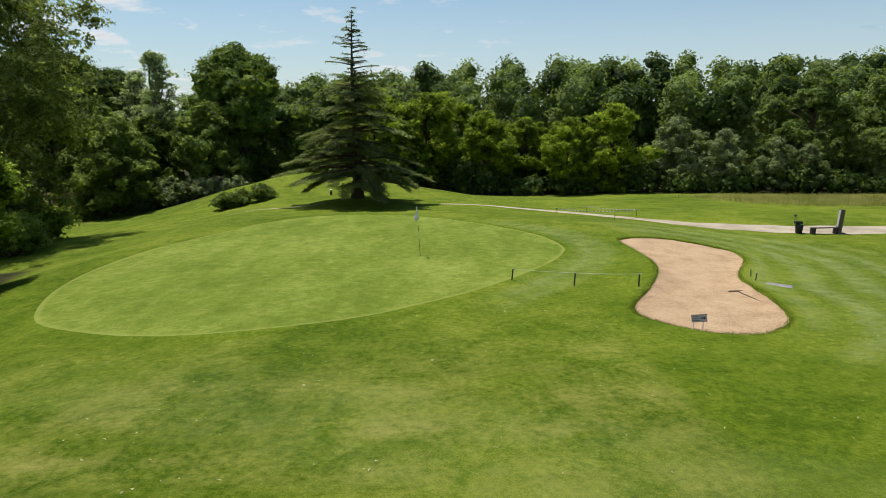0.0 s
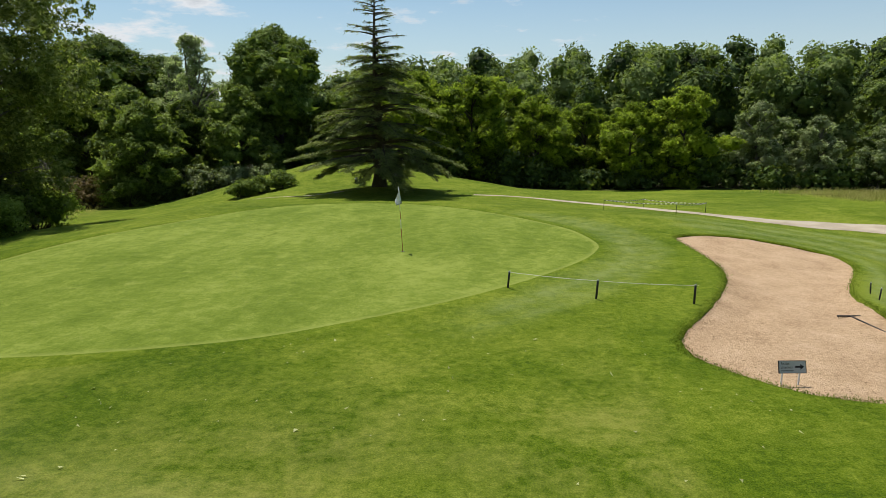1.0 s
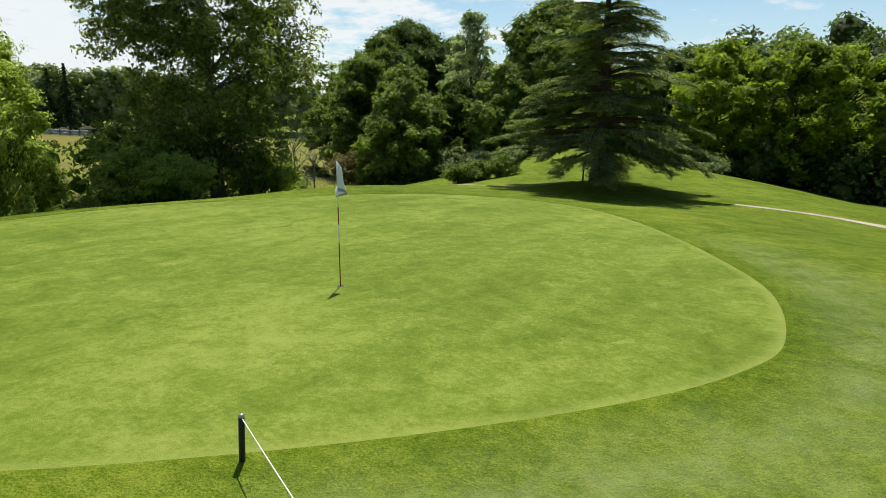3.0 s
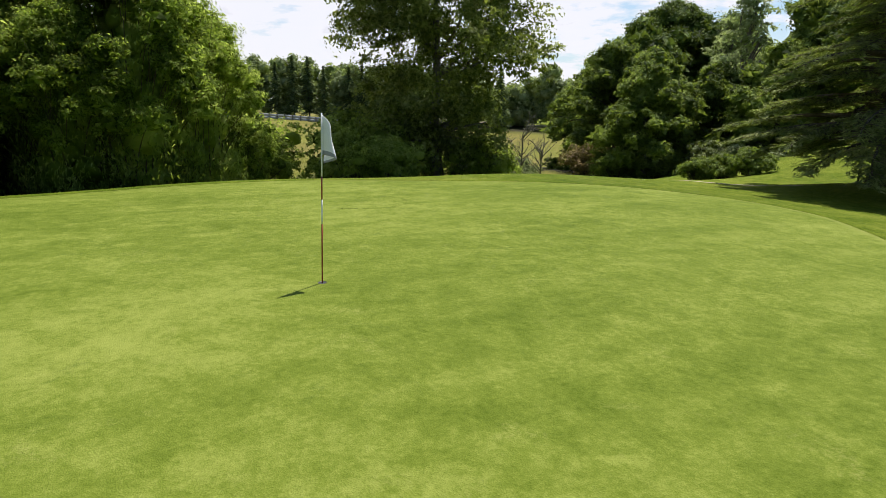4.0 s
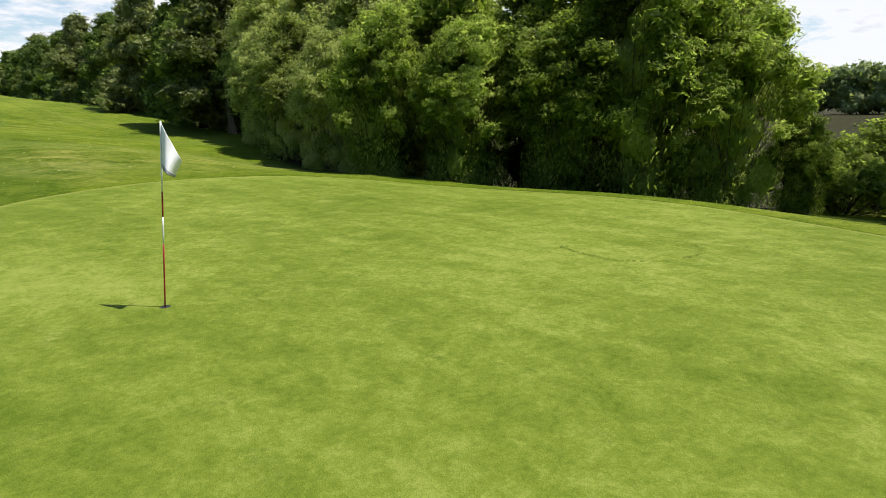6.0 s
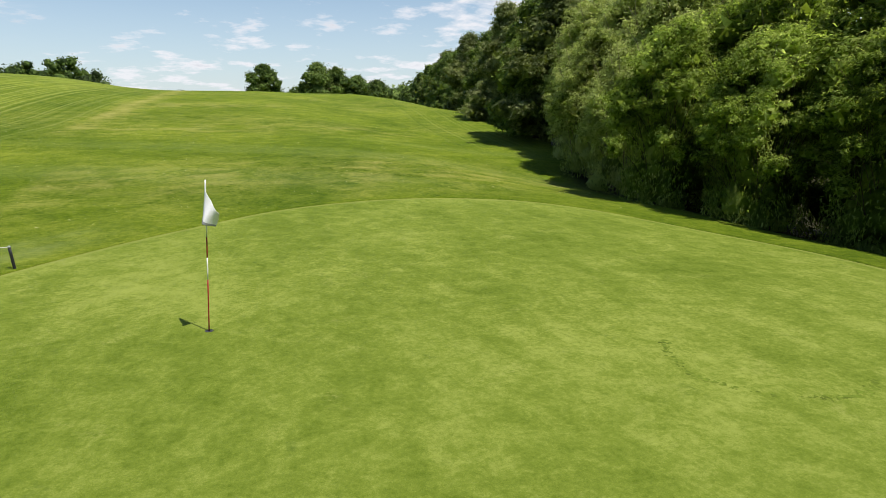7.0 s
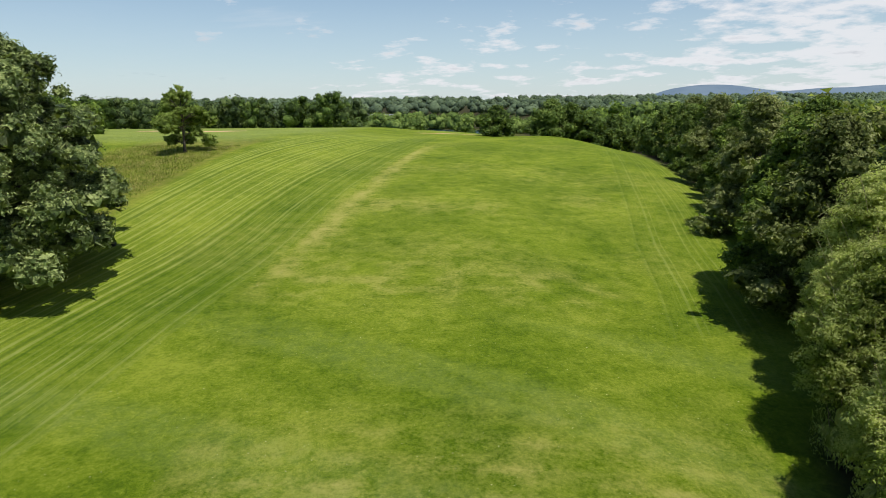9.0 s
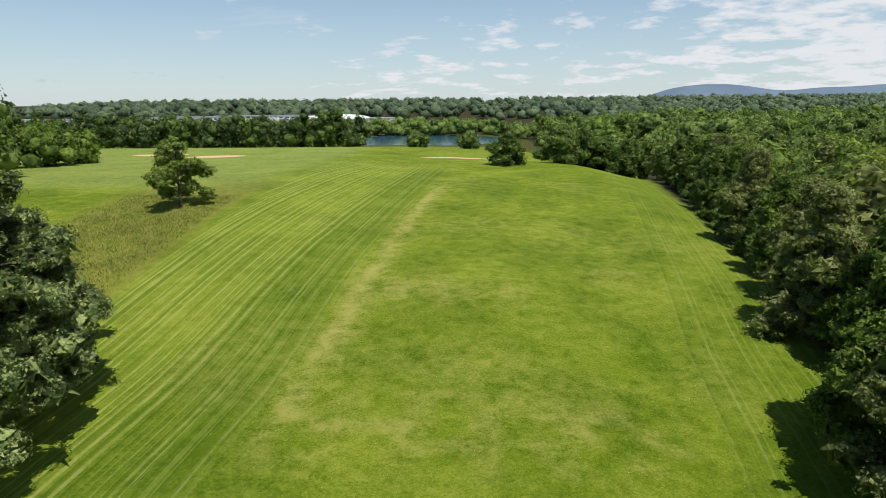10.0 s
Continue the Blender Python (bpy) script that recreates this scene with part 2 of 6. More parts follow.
M_SAND = material("bunker_sand")
n = Nodes(M_SAND)
P = n.pos()
a = n.noise(P, 1.1, 4)
b = n.noise(P, 11.0, 5, 0.7)
c = n.noise(P, 70.0, 3, 0.7)
k = n.math("ADD", n.math("MULTIPLY", a, 0.30), n.math("ADD", n.math("MULTIPLY", b, 0.40), n.math("MULTIPLY", c, 0.30)))
col = n.ramp(k, (0.38, (0.400, 0.265, 0.150)), (0.51, (0.585, 0.405, 0.245)), (0.63, (0.690, 0.505, 0.325)))
n.finish(col, 0.95, n.bump(n.math("ADD", b, n.math("MULTIPLY", c, 0.5)), 1.0, 0.07), 0, 0.1)

M_PATH = material("path_gravel")
n = Nodes(M_PATH)
P = n.pos()
a = n.noise(P, 0.7, 4)
b = n.noise(P, 24.0, 4, 0.7)
col = n.ramp(n.math("ADD", n.math("MULTIPLY", a, 0.6), n.math("MULTIPLY", b, 0.4)),
             (0.36, (0.29, 0.24, 0.17)), (0.6, (0.46, 0.395, 0.305)))
n.finish(col, 0.95, n.bump(b, 0.6, 0.02), 0, 0.1)

M_WATER = material("lake_water")
n = Nodes(M_WATER)
n.finish((0.03, 0.085, 0.13), 0.12, n.bump(n.noise(n.mapped(n.pos(), (1, 0.3, 1)), 0.5, 4), 0.25, 0.3), 0, 0.5)

M_BARK = bark_material("bark", (0.045, 0.036, 0.027), (0.13, 0.11, 0.085))
M_BARK_GREY = bark_material("bark_grey", (0.10, 0.09, 0.075), (0.26, 0.24, 0.20))
M_TWIG = bark_material("dead_twig", (0.10, 0.075, 0.05), (0.23, 0.18, 0.125))
M_CULM = bark_material("culm", (0.06, 0.06, 0.02), (0.15, 0.14, 0.055))
L_OAK = leaf_material("leaf_oak", (0.034, 0.071, 0.010), (0.085, 0.144, 0.020), (0.183, 0.250, 0.043))
L_DARK = leaf_material("leaf_dark", (0.027, 0.056, 0.011), (0.063, 0.110, 0.021), (0.140, 0.193, 0.044))
L_LIME = leaf_material("leaf_lime", (0.100, 0.158, 0.010), (0.230, 0.320, 0.022), (0.370, 0.445, 0.045), 0.55)
L_GREY = leaf_material("leaf_grey", (0.100, 0.142, 0.056), (0.230, 0.280, 0.130), (0.400, 0.440, 0.240), 0.4)
L_ASPEN = leaf_material("leaf_aspen", (0.066, 0.088, 0.024), (0.180, 0.208, 0.060), (0.370, 0.390, 0.135), 0.5)
L_CEDAR = leaf_material("needle_cedar", (0.085, 0.116, 0.036), (0.215, 0.255, 0.085), (0.380, 0.415, 0.165), 0.38, 0.7, 0.15)
L_BAMBOO = leaf_material("leaf_bamboo", (0.030, 0.060, 0.006), (0.300, 0.405, 0.066), (0.620, 0.700, 0.190), 0.70)
L_HORN = leaf_material("leaf_hornbeam", (0.046, 0.084, 0.016), (0.140, 0.205, 0.040), (0.300, 0.370, 0.098), 0.45)
L_HAZEL = leaf_material("leaf_hazel", (0.120, 0.180, 0.030), (0.280, 0.360, 0.066), (0.450, 0.520, 0.136), 0.66)
L_ASH = leaf_material("leaf_ash", (0.052, 0.076, 0.018), (0.140, 0.170, 0.050), (0.300, 0.320, 0.130), 0.35)
# brightened copy of the oak leaf, making up light on the north trees
L_OAK_LIT = leaf_material("leaf_oak_lit", (0.038, 0.070, 0.016), (0.112, 0.170, 0.040), (0.235, 0.290, 0.092), 0.36)
# haze over the western tree line put into a paler, greyer leaf colour
L_FAR_HAZE = leaf_material("leaf_far_haze", (0.085, 0.120, 0.050), (0.180, 0.230, 0.095), (0.300, 0.350, 0.160), 0.5)
# bluish leaf colour that holds the haze of the horizon
L_HORIZON_HAZE = leaf_material("leaf_horizon_haze", (0.026, 0.046, 0.026), (0.050, 0.078, 0.042), (0.085, 0.118, 0.062), 0.15)
L_POPLAR = leaf_material("leaf_poplar", (0.160, 0.210, 0.100), (0.340, 0.400, 0.210), (0.520, 0.560, 0.340), 0.68)
# paler bamboo leaf, with brightness of its sunlit side put into the colour
L_CANE_LIT = leaf_material("leaf_pale_lit_bamboo", (0.110, 0.145, 0.034), (0.450, 0.515, 0.150), (0.680, 0.710, 0.270), 0.64)
M_CANE = bark_material("pale_cane", (0.16, 0.14, 0.07), (0.36, 0.32, 0.18))
L_CHEST = leaf_material("leaf_maple", (0.024, 0.046, 0.012), (0.108, 0.160, 0.044), (0.340, 0.400, 0.150), 0.24, 0.45, 0.4)
L_PINE = leaf_material("needle_pine", (0.024, 0.046, 0.015), (0.055, 0.088, 0.027), (0.116, 0.152, 0.049), 0.1, 0.7, 0.15)
L_RED = leaf_material("leaf_copper", (0.075, 0.050, 0.020), (0.150, 0.098, 0.042), (0.240, 0.170, 0.075), 0.25)
M_BLACK = plain("black_post", (0.018, 0.019, 0.021), 0.45)
M_ROPE = plain("white_rope", (0.75, 0.75, 0.70), 0.8)
M_WHITE = plain("white_paint", (0.80, 0.80, 0.78), 0.45, grain=0.05)
M_CLOTH = plain("white_cloth", (0.83, 0.83, 0.83), 0.85, grain=0.05, scale=60)
M_GREYC = plain("grey_cloth", (0.30, 0.31, 0.33), 0.85, grain=0.06)
M_RED = plain("red_paint", (0.30, 0.022, 0.022), 0.35, grain=0.1)
M_FLECK = plain("pale_clippings", (0.40, 0.42, 0.18), 0.9, grain=0.3, scale=3)
M_SIGN = plain("sign_plate", (0.52, 0.53, 0.53), 0.4, grain=0.05)
M_INK = plain("black_ink", (0.02, 0.02, 0.02), 0.6)
M_WOOD = plain("weathered_wood", (0.16, 0.135, 0.11), 0.85, grain=0.3, scale=14, bump=0.4)
M_DARKWOOD = plain("dark_wood", (0.055, 0.045, 0.038), 0.8, grain=0.3, scale=14, bump=0.4)
M_STEEL = plain("steel", (0.45, 0.46, 0.47), 0.35, 0.9)
M_TAPE = plain("tape_black", (0.07, 0.07, 0.07), 0.5)
M_WALLW = plain("white_wall", (0.72, 0.72, 0.70), 0.8, grain=0.08, scale=0.2)
M_ROOF = plain("grey_roof", (0.38, 0.40, 0.43), 0.7, grain=0.1, scale=0.2)
M_GLASSD = plain("dark_window", (0.05, 0.06, 0.07), 0.2, grain=0.2, scale=0.5)
M_SLAB = plain("grey_slab", (0.25, 0.235, 0.245), 0.85, grain=0.25, scale=12, bump=0.3)
M_BLUE = plain("blue_nylon", (0.08, 0.14, 0.32), 0.6)
# the air's blue haze is painted into the hill's base colour
M_HAZY_HILL = material("distant_hill")
n = Nodes(M_HAZY_HILL)
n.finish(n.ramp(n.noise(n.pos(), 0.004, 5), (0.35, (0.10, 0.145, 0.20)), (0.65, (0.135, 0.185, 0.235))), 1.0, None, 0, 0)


# ---- helpers for building ----
def mesh_of(name, verts, faces, mats, smooth_faces=False, mat_index=None):
    """A mesh from arrays; faces is one array or a list of arrays, each with a fixed number of corners."""
    me = bpy.data.meshes.new(name)
    groups = [np.asarray(f, np.int32) for f in (faces if isinstance(faces, list) else [faces]) if len(f)]
    verts = np.asarray(verts, np.float32)
    me.vertices.add(len(verts))
    me.vertices.foreach_set("co", verts.ravel())
    loops = np.concatenate([g.ravel() for g in groups])
    sizes = np.concatenate([np.full(len(g), g.shape[1], np.int32) for g in groups])
    me.loops.add(len(loops))
    me.loops.foreach_set("vertex_index", loops)
    me.polygons.add(len(sizes))
    me.polygons.foreach_set("loop_start", np.concatenate([[0], np.cumsum(sizes)[:-1]]).astype(np.int32))
    me.polygons.foreach_set("loop_total", sizes)
    if smooth_faces:
        me.polygons.foreach_set("use_smooth", np.ones(len(sizes), bool))
    for m in (mats if isinstance(mats, (list, tuple)) else [mats]):
        me.materials.append(m)
    if mat_index is not None:
        me.polygons.foreach_set("material_index", np.asarray(mat_index, np.int32))
    me.update(calc_edges=True)
    me.validate()
    return me


def part(name, data, parent, label=""):
    """One mesh object under a thing or a part; data is a mesh or a bmesh with its material."""
    if isinstance(data, tuple):
        bm, mat = data
        me = bpy.data.meshes.new(name)
        bm.to_mesh(me)
        bm.free()
        me.materials.append(mat)
        data = me
    ob = new(name, data)
    ob.parent = parent
    return tagged(ob, label) if label else ob


def thing(name, m, label, category, group="", kind=""):
    ob = new(name)
    ob.empty_display_size = 0.2
    ob.matrix_basis = m
    return tagged(ob, label, category, group, kind)


def box_bm(x0, x1, y0, y1, z0, z1, bevel=0.0):
    bm = bmesh.new()
    bmesh.ops.create_cube(bm, size=1)
    for v in bm.verts:
        v.co = (x0 + (v.co.x + 0.5) * (x1 - x0), y0 + (v.co.y + 0.5) * (y1 - y0), z0 + (v.co.z + 0.5) * (z1 - z0))
    if bevel:
        bmesh.ops.bevel(bm, geom=bm.edges[:], offset=bevel, segments=2, affect="EDGES", profile=0.6)
    return bm


def tube(points, radii, sides=8, cap=True):
    """Vertices and quads of a tapered tube along points."""
    pts = np.asarray(points, float)
    r = np.asarray(radii, float) * np.ones(len(pts))
    tan = np.gradient(pts, axis=0)
    tan /= np.linalg.norm(tan, axis=1)[:, None] + 1e-9
    ref = np.array([1.0, 0, 0]) if abs(tan[0][0]) < 0.8 else np.array([0, 1.0, 0])
    a = np.cross(tan, ref)
    a /= np.linalg.norm(a, axis=1)[:, None] + 1e-9
    b = np.cross(tan, a)
    ang = np.linspace(0, 2 * np.pi, sides, endpoint=False)
    v = pts[:, None] + r[:, None, None] * (np.cos(ang)[None, :, None] * a[:, None] + np.sin(ang)[None, :, None] * b[:, None])
    k = np.arange(len(pts) - 1)[:, None] * sides
    j = np.arange(sides)[None]
    f = np.stack([k + j, k + (j + 1) % sides, k + sides + (j + 1) % sides, k + sides + j], -1).reshape(-1, 4)
    v = v.reshape(-1, 3)
    if cap:
        n0 = len(v)
        v = np.vstack([v, pts[:1], pts[-1:]])
        e = (len(pts) - 1) * sides
        j = np.arange(sides)
        f = np.vstack([f, np.stack([j, (j + 1) % sides, np.full(sides, n0), np.full(sides, n0)], -1)[:, [1, 0, 2, 2]],
                       np.stack([e + j, e + (j + 1) % sides, np.full(sides, n0 + 1), np.full(sides, n0 + 1)], -1)])
    return v, f


def fix_quads(f):
    """Split quads with a doubled corner off into triangles."""
    f = np.asarray(f)
    deg = f[:, 2] == f[:, 3]
    return [f[~deg], f[deg][:, :3]]


def merge(parts):
    vs, fs, k = [], [], 0
    for v, f in parts:
        vs.append(v)
        fs.append(f + k)
        k += len(v)
    return np.vstack(vs), np.vstack(fs)


def tube_mesh(name, tubes, mat, smooth_faces=True):
    v, f = merge(tubes)
    return mesh_of(name, v, fix_quads(f), mat, smooth_faces)


def unit(v):
    return v / (np.linalg.norm(v, axis=-1, keepdims=True) + 1e-9)


def leaf_blades(centres, axis, face, length, width):
    """Pointed leaves: centre, long axis, facing, sizes (arrays)."""
    axis = unit(axis)
    side = unit(np.cross(face, axis))
    ln, wd = np.asarray(length)[:, None] / 2, np.asarray(width)[:, None] / 2
    v = np.stack([centres - axis * ln + side * wd, centres - axis * ln * 0.7 - side * wd, centres + axis * ln], 1).reshape(-1, 3)
    f = np.arange(len(centres) * 3).reshape(-1, 3)
    return v, f


def ico_ball(steps):
    """Directions and faces of a ball of triangles."""
    bm = bmesh.new()
    bmesh.ops.create_icosphere(bm, subdivisions=steps, radius=1)
    bm.verts.ensure_lookup_table()
    v = np.array([x.co[:] for x in bm.verts])
    f = np.array([[x.index for x in fc.verts] for fc in bm.faces])
    bm.free()
    return unit(v), f


BALL_FINE, BALL_ROUGH = ico_ball(2), ico_ball(1)


def masses(rng, centres, radii, squash=0.8, fine=False, rough=0.3):
    """Uneven closed masses of foliage, one round each centre."""
    d, f = BALL_FINE if fine else BALL_ROUGH
    centres, radii = np.asarray(centres, float), np.asarray(radii, float)
    k = len(centres)
    axes = rng.normal(size=(k, 4, 3)) * np.array([2.2, 3.4, 4.8, 6.5])[None, :, None]
    ph = rng.random((k, 4)) * 6.283
    wave = np.sin(np.einsum("vi,kji->kjv", d, axes) + ph[..., None]) * np.array([0.5, 0.4, 0.35, 0.3])[None, :, None]
    rad = radii[:, None] * (1 + rough * wave.sum(1) + rough * 0.6 * (rng.random((k, len(d))) - 0.5))
    v = centres[:, None] + d[None] * rad[..., None] * np.array([1, 1, squash])
    return v.reshape(-1, 3), (f[None] + len(d) * np.arange(k)[:, None, None]).reshape(-1, 3)


def lumps(rng, centres, radii, squash=0.8, fine=False, rough=0.3, tilt=0.55):
    """Close sprays of foliage shingled round each centre, every one turned its own way."""
    d, f = BALL_FINE if fine else BALL_ROUGH
    centres, radii = np.asarray(centres, float), np.asarray(radii, float)
    k, m = len(centres), len(f)
    axes = rng.normal(size=(k, 3, 3)) * np.array([2.2, 3.4, 4.8])[None, :, None]
    ph = rng.random((k, 3)) * 6.283
    mid = unit(d[f].mean(1))
    wave = (np.sin(np.einsum("vi,kji->kjv", mid, axes) + ph[..., None]) * np.array([0.5, 0.4, 0.35])[None, :, None]).sum(1)
    rad = radii[:, None] * (1 + rough * wave + 0.35 * rough * rng.normal(size=(k, m)))
    ctr = mid[None] * rad[..., None]
    corner = (d[f] - d[f].mean(1)[:, None])[None] * (radii[:, None, None] * (1.15 + 0.6 * rng.random((k, m, 1))))[..., None]
    corner = corner * (0.7 + 0.6 * rng.random((k, m, 3, 1)))
    lean = rng.normal(size=(k, m, 3)) * tilt
    corner = corner + mid[None, :, None] * np.einsum("kmci,kmi->kmc", corner, lean)[..., None]
    v = centres[:, None, None] + (ctr[:, :, None] + corner) * np.array([1, 1, squash])
    return v.reshape(-1, 3), np.arange(k * m * 3).reshape(-1, 3)


def blob_leaves(rng, centres, radii, per, size, squash=0.75, up=0.45, tufts=14, heart=0.58, fine=False, closed=False, slim=0.62, hang=0.0):
    """Leaves over uneven boughs: each bough carries tufts on its outside, each tuft a spray of leaves."""
    centres, radii = np.asarray(centres, float), np.asarray(radii, float)
    cnt = np.maximum(6, (per * (radii / radii.mean()) ** 2).astype(int))
    d0 = unit(rng.normal(size=(len(centres), tufts, 3)) + np.array([0, 0, up]))
    reach = radii[:, None] * (0.55 + 0.5 * rng.random((len(centres), tufts)))
    tuft = centres[:, None] + d0 * reach[..., None] * np.array([1, 1, squash])
    wide = radii[:, None] * (0.12 + 0.16 * rng.random((len(centres), tufts)))
    idx = np.repeat(np.arange(len(centres)), cnt)
    pick = rng.randint(0, tufts, len(idx))
    off = rng.normal(size=(len(idx), 3)) * np.array([1, 1, 0.5])
    off /= np.maximum(1.0, np.linalg.norm(off, axis=1) / 1.7)[:, None]
    pos = tuft[idx, pick] + off * wide[idx, pick][:, None]
    face = unit(d0[idx, pick] * 0.55 + off * 0.5 + rng.normal(size=off.shape) * 0.42 + np.array([0, 0, 0.45]))
    axis = unit(np.cross(face, rng.normal(size=off.shape)))
    if hang:
        axis = axis + hang * (d0[idx, pick] * 0.6 + np.array([0, 0, -0.6]))
    s = size * (0.6 + 0.8 * rng.random(len(idx)))
    v, f = leaf_blades(pos, axis, face, s, s * slim)
    # opaque heart added inside each bough to block light and darken the gaps
    if heart:
        v2, f2 = masses(rng, centres, radii * heart, squash, fine) if closed else lumps(rng, centres, radii * heart, squash, True)
        v, f = np.vstack([v, v2]), np.vstack([f, f2 + len(v)])
    return v, f


# ---- the lie of the land ----
def ease(a, b, v):
    t = np.clip((v - a) / (b - a), 0, 1)
    return t * t * (3 - 2 * t)

PROF_Y = [-2500, -1700, -1150, -1030, -700, -460, -400, -260, -205, -146, -110, -90, -66, -53, -40, -30, -20, -10, 0, 10, 14, 18, 21.5, 26, 40, 65, 130, 400, 2500]
PROF_Z = [36, 27, 6, -5, -7.5, -7.5, -6, 2.5, 5.6, 6.1, 6.0, 5.5, 4.0, 3.0, 1.9, 1.35, 0.85, 0.28, 0, -0.15, -0.45, -1.05, -1.4, -1.5, -2.2, -4, -4.5, -3, 0]
FINE_Y = np.linspace(-2500, 2500, 10001)
FINE_Z = np.interp(FINE_Y, PROF_Y, PROF_Z)
for _ in range(2):
    FINE_Z = np.convolve(np.pad(FINE_Z, 6, mode="edge"), np.ones(13) / 13, "valid")


def ground(x, y):
    """Height of the land in metres above the hole."""
    x, y = np.asarray(x, float), np.asarray(y, float)
    z = np.interp(y, FINE_Y, FINE_Z)
    south = ease(-7, -22, y)
    # the fairway falls to the hedge in the west and rises to a bank in the east
    z = z - south * (0.95 * ease(-5, -19, x) * (1 - 0.7 * ease(-70, -115, y)) + 1.6 * ease(-24, -60, x))
    z = z + (1.7 - 1.1 * ease(-108, -150, y)) * ease(6, 28, x) * ease(-42, -84, y) * (1 - ease(-205, -300, y)) + 0.4 * ease(13, 24, x) * ease(-30, -48, y)
    # the crest rounds off towards the hedge, and the land beyond it falls away
    z = z - 3.4 * ease(-22, -48, x) * ease(-50, -85, y) - 2.2 * ease(-148, -192, y) * ease(14, -26, x) * (1 - ease(-260, -400, y))
    z = z - (0.12 + 0.40 * ease(4, -7, y)) * ease(-9, -16, x) * (1 - ease(-16, -26, y)) * (1 - ease(6, 14, y))
    z = z - 0.20 * ease(-2, -12, x) * (1 - ease(-12, -22, y)) * (1 - ease(8, 20, y))
    # the shoulder of the green
    north = 1 - south
    z = z - north * (1.0 * ease(0, 6.5, -14.8 + 2.2 * ease(-2, 8, y) - x) + 1.6 * ease(-17, -34, x) + 3.0 * ease(-30, -110, x) - 5.2 * ease(-95, -190, x))
    z = z - north * (0.95 * ease(8.5, 20, x) * ease(-12, 2, y) * (1 - 0.85 * ease(9, 19, y)) + 0.25 * ease(20, 60, x))
    z = z - 0.3 * ease(1, 8, x) * ease(8, 17, y) * (1 - ease(13, 24, x))
    z = z - 0.85 * ease(27, 46, y) * ease(-4, 6, x) * (1 - ease(120, 300, y))
    # wooded land climbs slowly in the south-west
    z = z + 15 * ease(330, 1000, np.hypot(x, y)) * ease(-30, -190, x) * ease(-60, -160, y) * (1 - 0.6 * ease(-900, -1400, y))
    return z + 0.62 * np.exp(-((x + 5.8) ** 2 + (y - 24.3) ** 2) / 11) + 2.1 * np.exp(-((x + 15) ** 2 / 110 + (y - 38.5) ** 2 / 45))


def smooth_loop(pts, per=8):
    """A closed smooth curve through points."""
    p = np.asarray(pts, float)
    out = []
    for i in range(len(p)):
        a, b, c, d = p[i - 1], p[i], p[(i + 1) % len(p)], p[(i + 2) % len(p)]
        for t in np.arange(per) / per:
            out.append(0.5 * (2 * b + (c - a) * t + (2 * a - 5 * b + 4 * c - d) * t * t + (3 * b - 3 * c + d - a) * t ** 3))
    return np.array(out)


def smooth_line(pts, per=10):
    p = np.asarray(pts, float)
    p = np.vstack([2 * p[0] - p[1], p, 2 * p[-1] - p[-2]])
    out = []
    for i in range(1, len(p) - 2):
        a, b, c, d = p[i - 1], p[i], p[i + 1], p[i + 2]
        for t in np.arange(per) / per:
            out.append(0.5 * (2 * b + (c - a) * t + (2 * a - 5 * b + 4 * c - d) * t * t + (3 * b - 3 * c + d - a) * t ** 3))
    return np.vstack([out, p[-2]])


GREEN = smooth_loop([(6.55, 2.0), (5.9, 4.6), (4.35, 7.0), (2.4, 9.4), (0.5, 11.4), (-1.9, 13.4), (-4.8, 14.3), (-7.5, 13.3),
                     (-9.4, 11.0), (-10.8, 8.2), (-12.1, 5.5), (-13.3, 2.6), (-14.0, -0.8), (-13.8, -3.6), (-12.6, -6.5), (-11, -8.45),
                     (-8.3, -9.8), (-5.4, -10.0), (-2, -9.0), (0.3, -7.35), (2.2, -5.6), (4.0, -3.5), (5.5, -1.3), (6.3, 0.4)])
BUNKER = smooth_loop([(9.6, 3.4), (10.6, 4.3), (12, 4.8), (13.5, 4.6), (14.7, 3.8), (15.1, 2.5), (14.4, 0.5), (13.0, -2.0),
                      (12.15, -3.7), (11.9, -5.2), (11.7, -6.6), (11.4, -8), (10.9, -9.3), (10.2, -10.1), (9.3, -10.6),
                      (8.3, -10.5), (7.4, -9.8), (6.8, -8.8), (6.9, -7.7), (7.5, -6.6), (8.5, -4.8), (9.3, -3), (9.7, -1.2),
                      (9.7, 1.2)])
PATH_LINE = smooth_line([(1.0, 24.5), (6.0, 24.4), (10.5, 20.4), (13.4, 15.6), (16.2, 13.1), (19.5, 12.0), (22.8, 10.9), (28, 10.7), (40, 10.5), (70, 4)])
SIDE_PATH = smooth_line([(-15.2, 20.3), (-14.2, 20.9), (-12.3, 21.9), (-10.2, 22.7), (-8.2, 23.2)])
MOW_LINE = smooth_line([(12.6, -12), (11.6, -16.5), (11.3, -20.5), (11.1, -26), (10.6, -33), (9.7, -40), (9.2, -47), (9.0, -54), (8.6, -61), (7.9, -70),
                        (6.9, -79), (4.7, -100), (2, -130), (-1, -160)])


def inside_loop(loop, x, y):
    res = np.zeros(np.shape(x), bool)
    for (ax, ay), (bx, by) in zip(loop, np.roll(loop, -1, 0)):
        cut = (ay > y) != (by > y)
        res ^= cut & (x < (bx - ax) * (y - ay) / (by - ay + 1e-12) + ax)
    return res


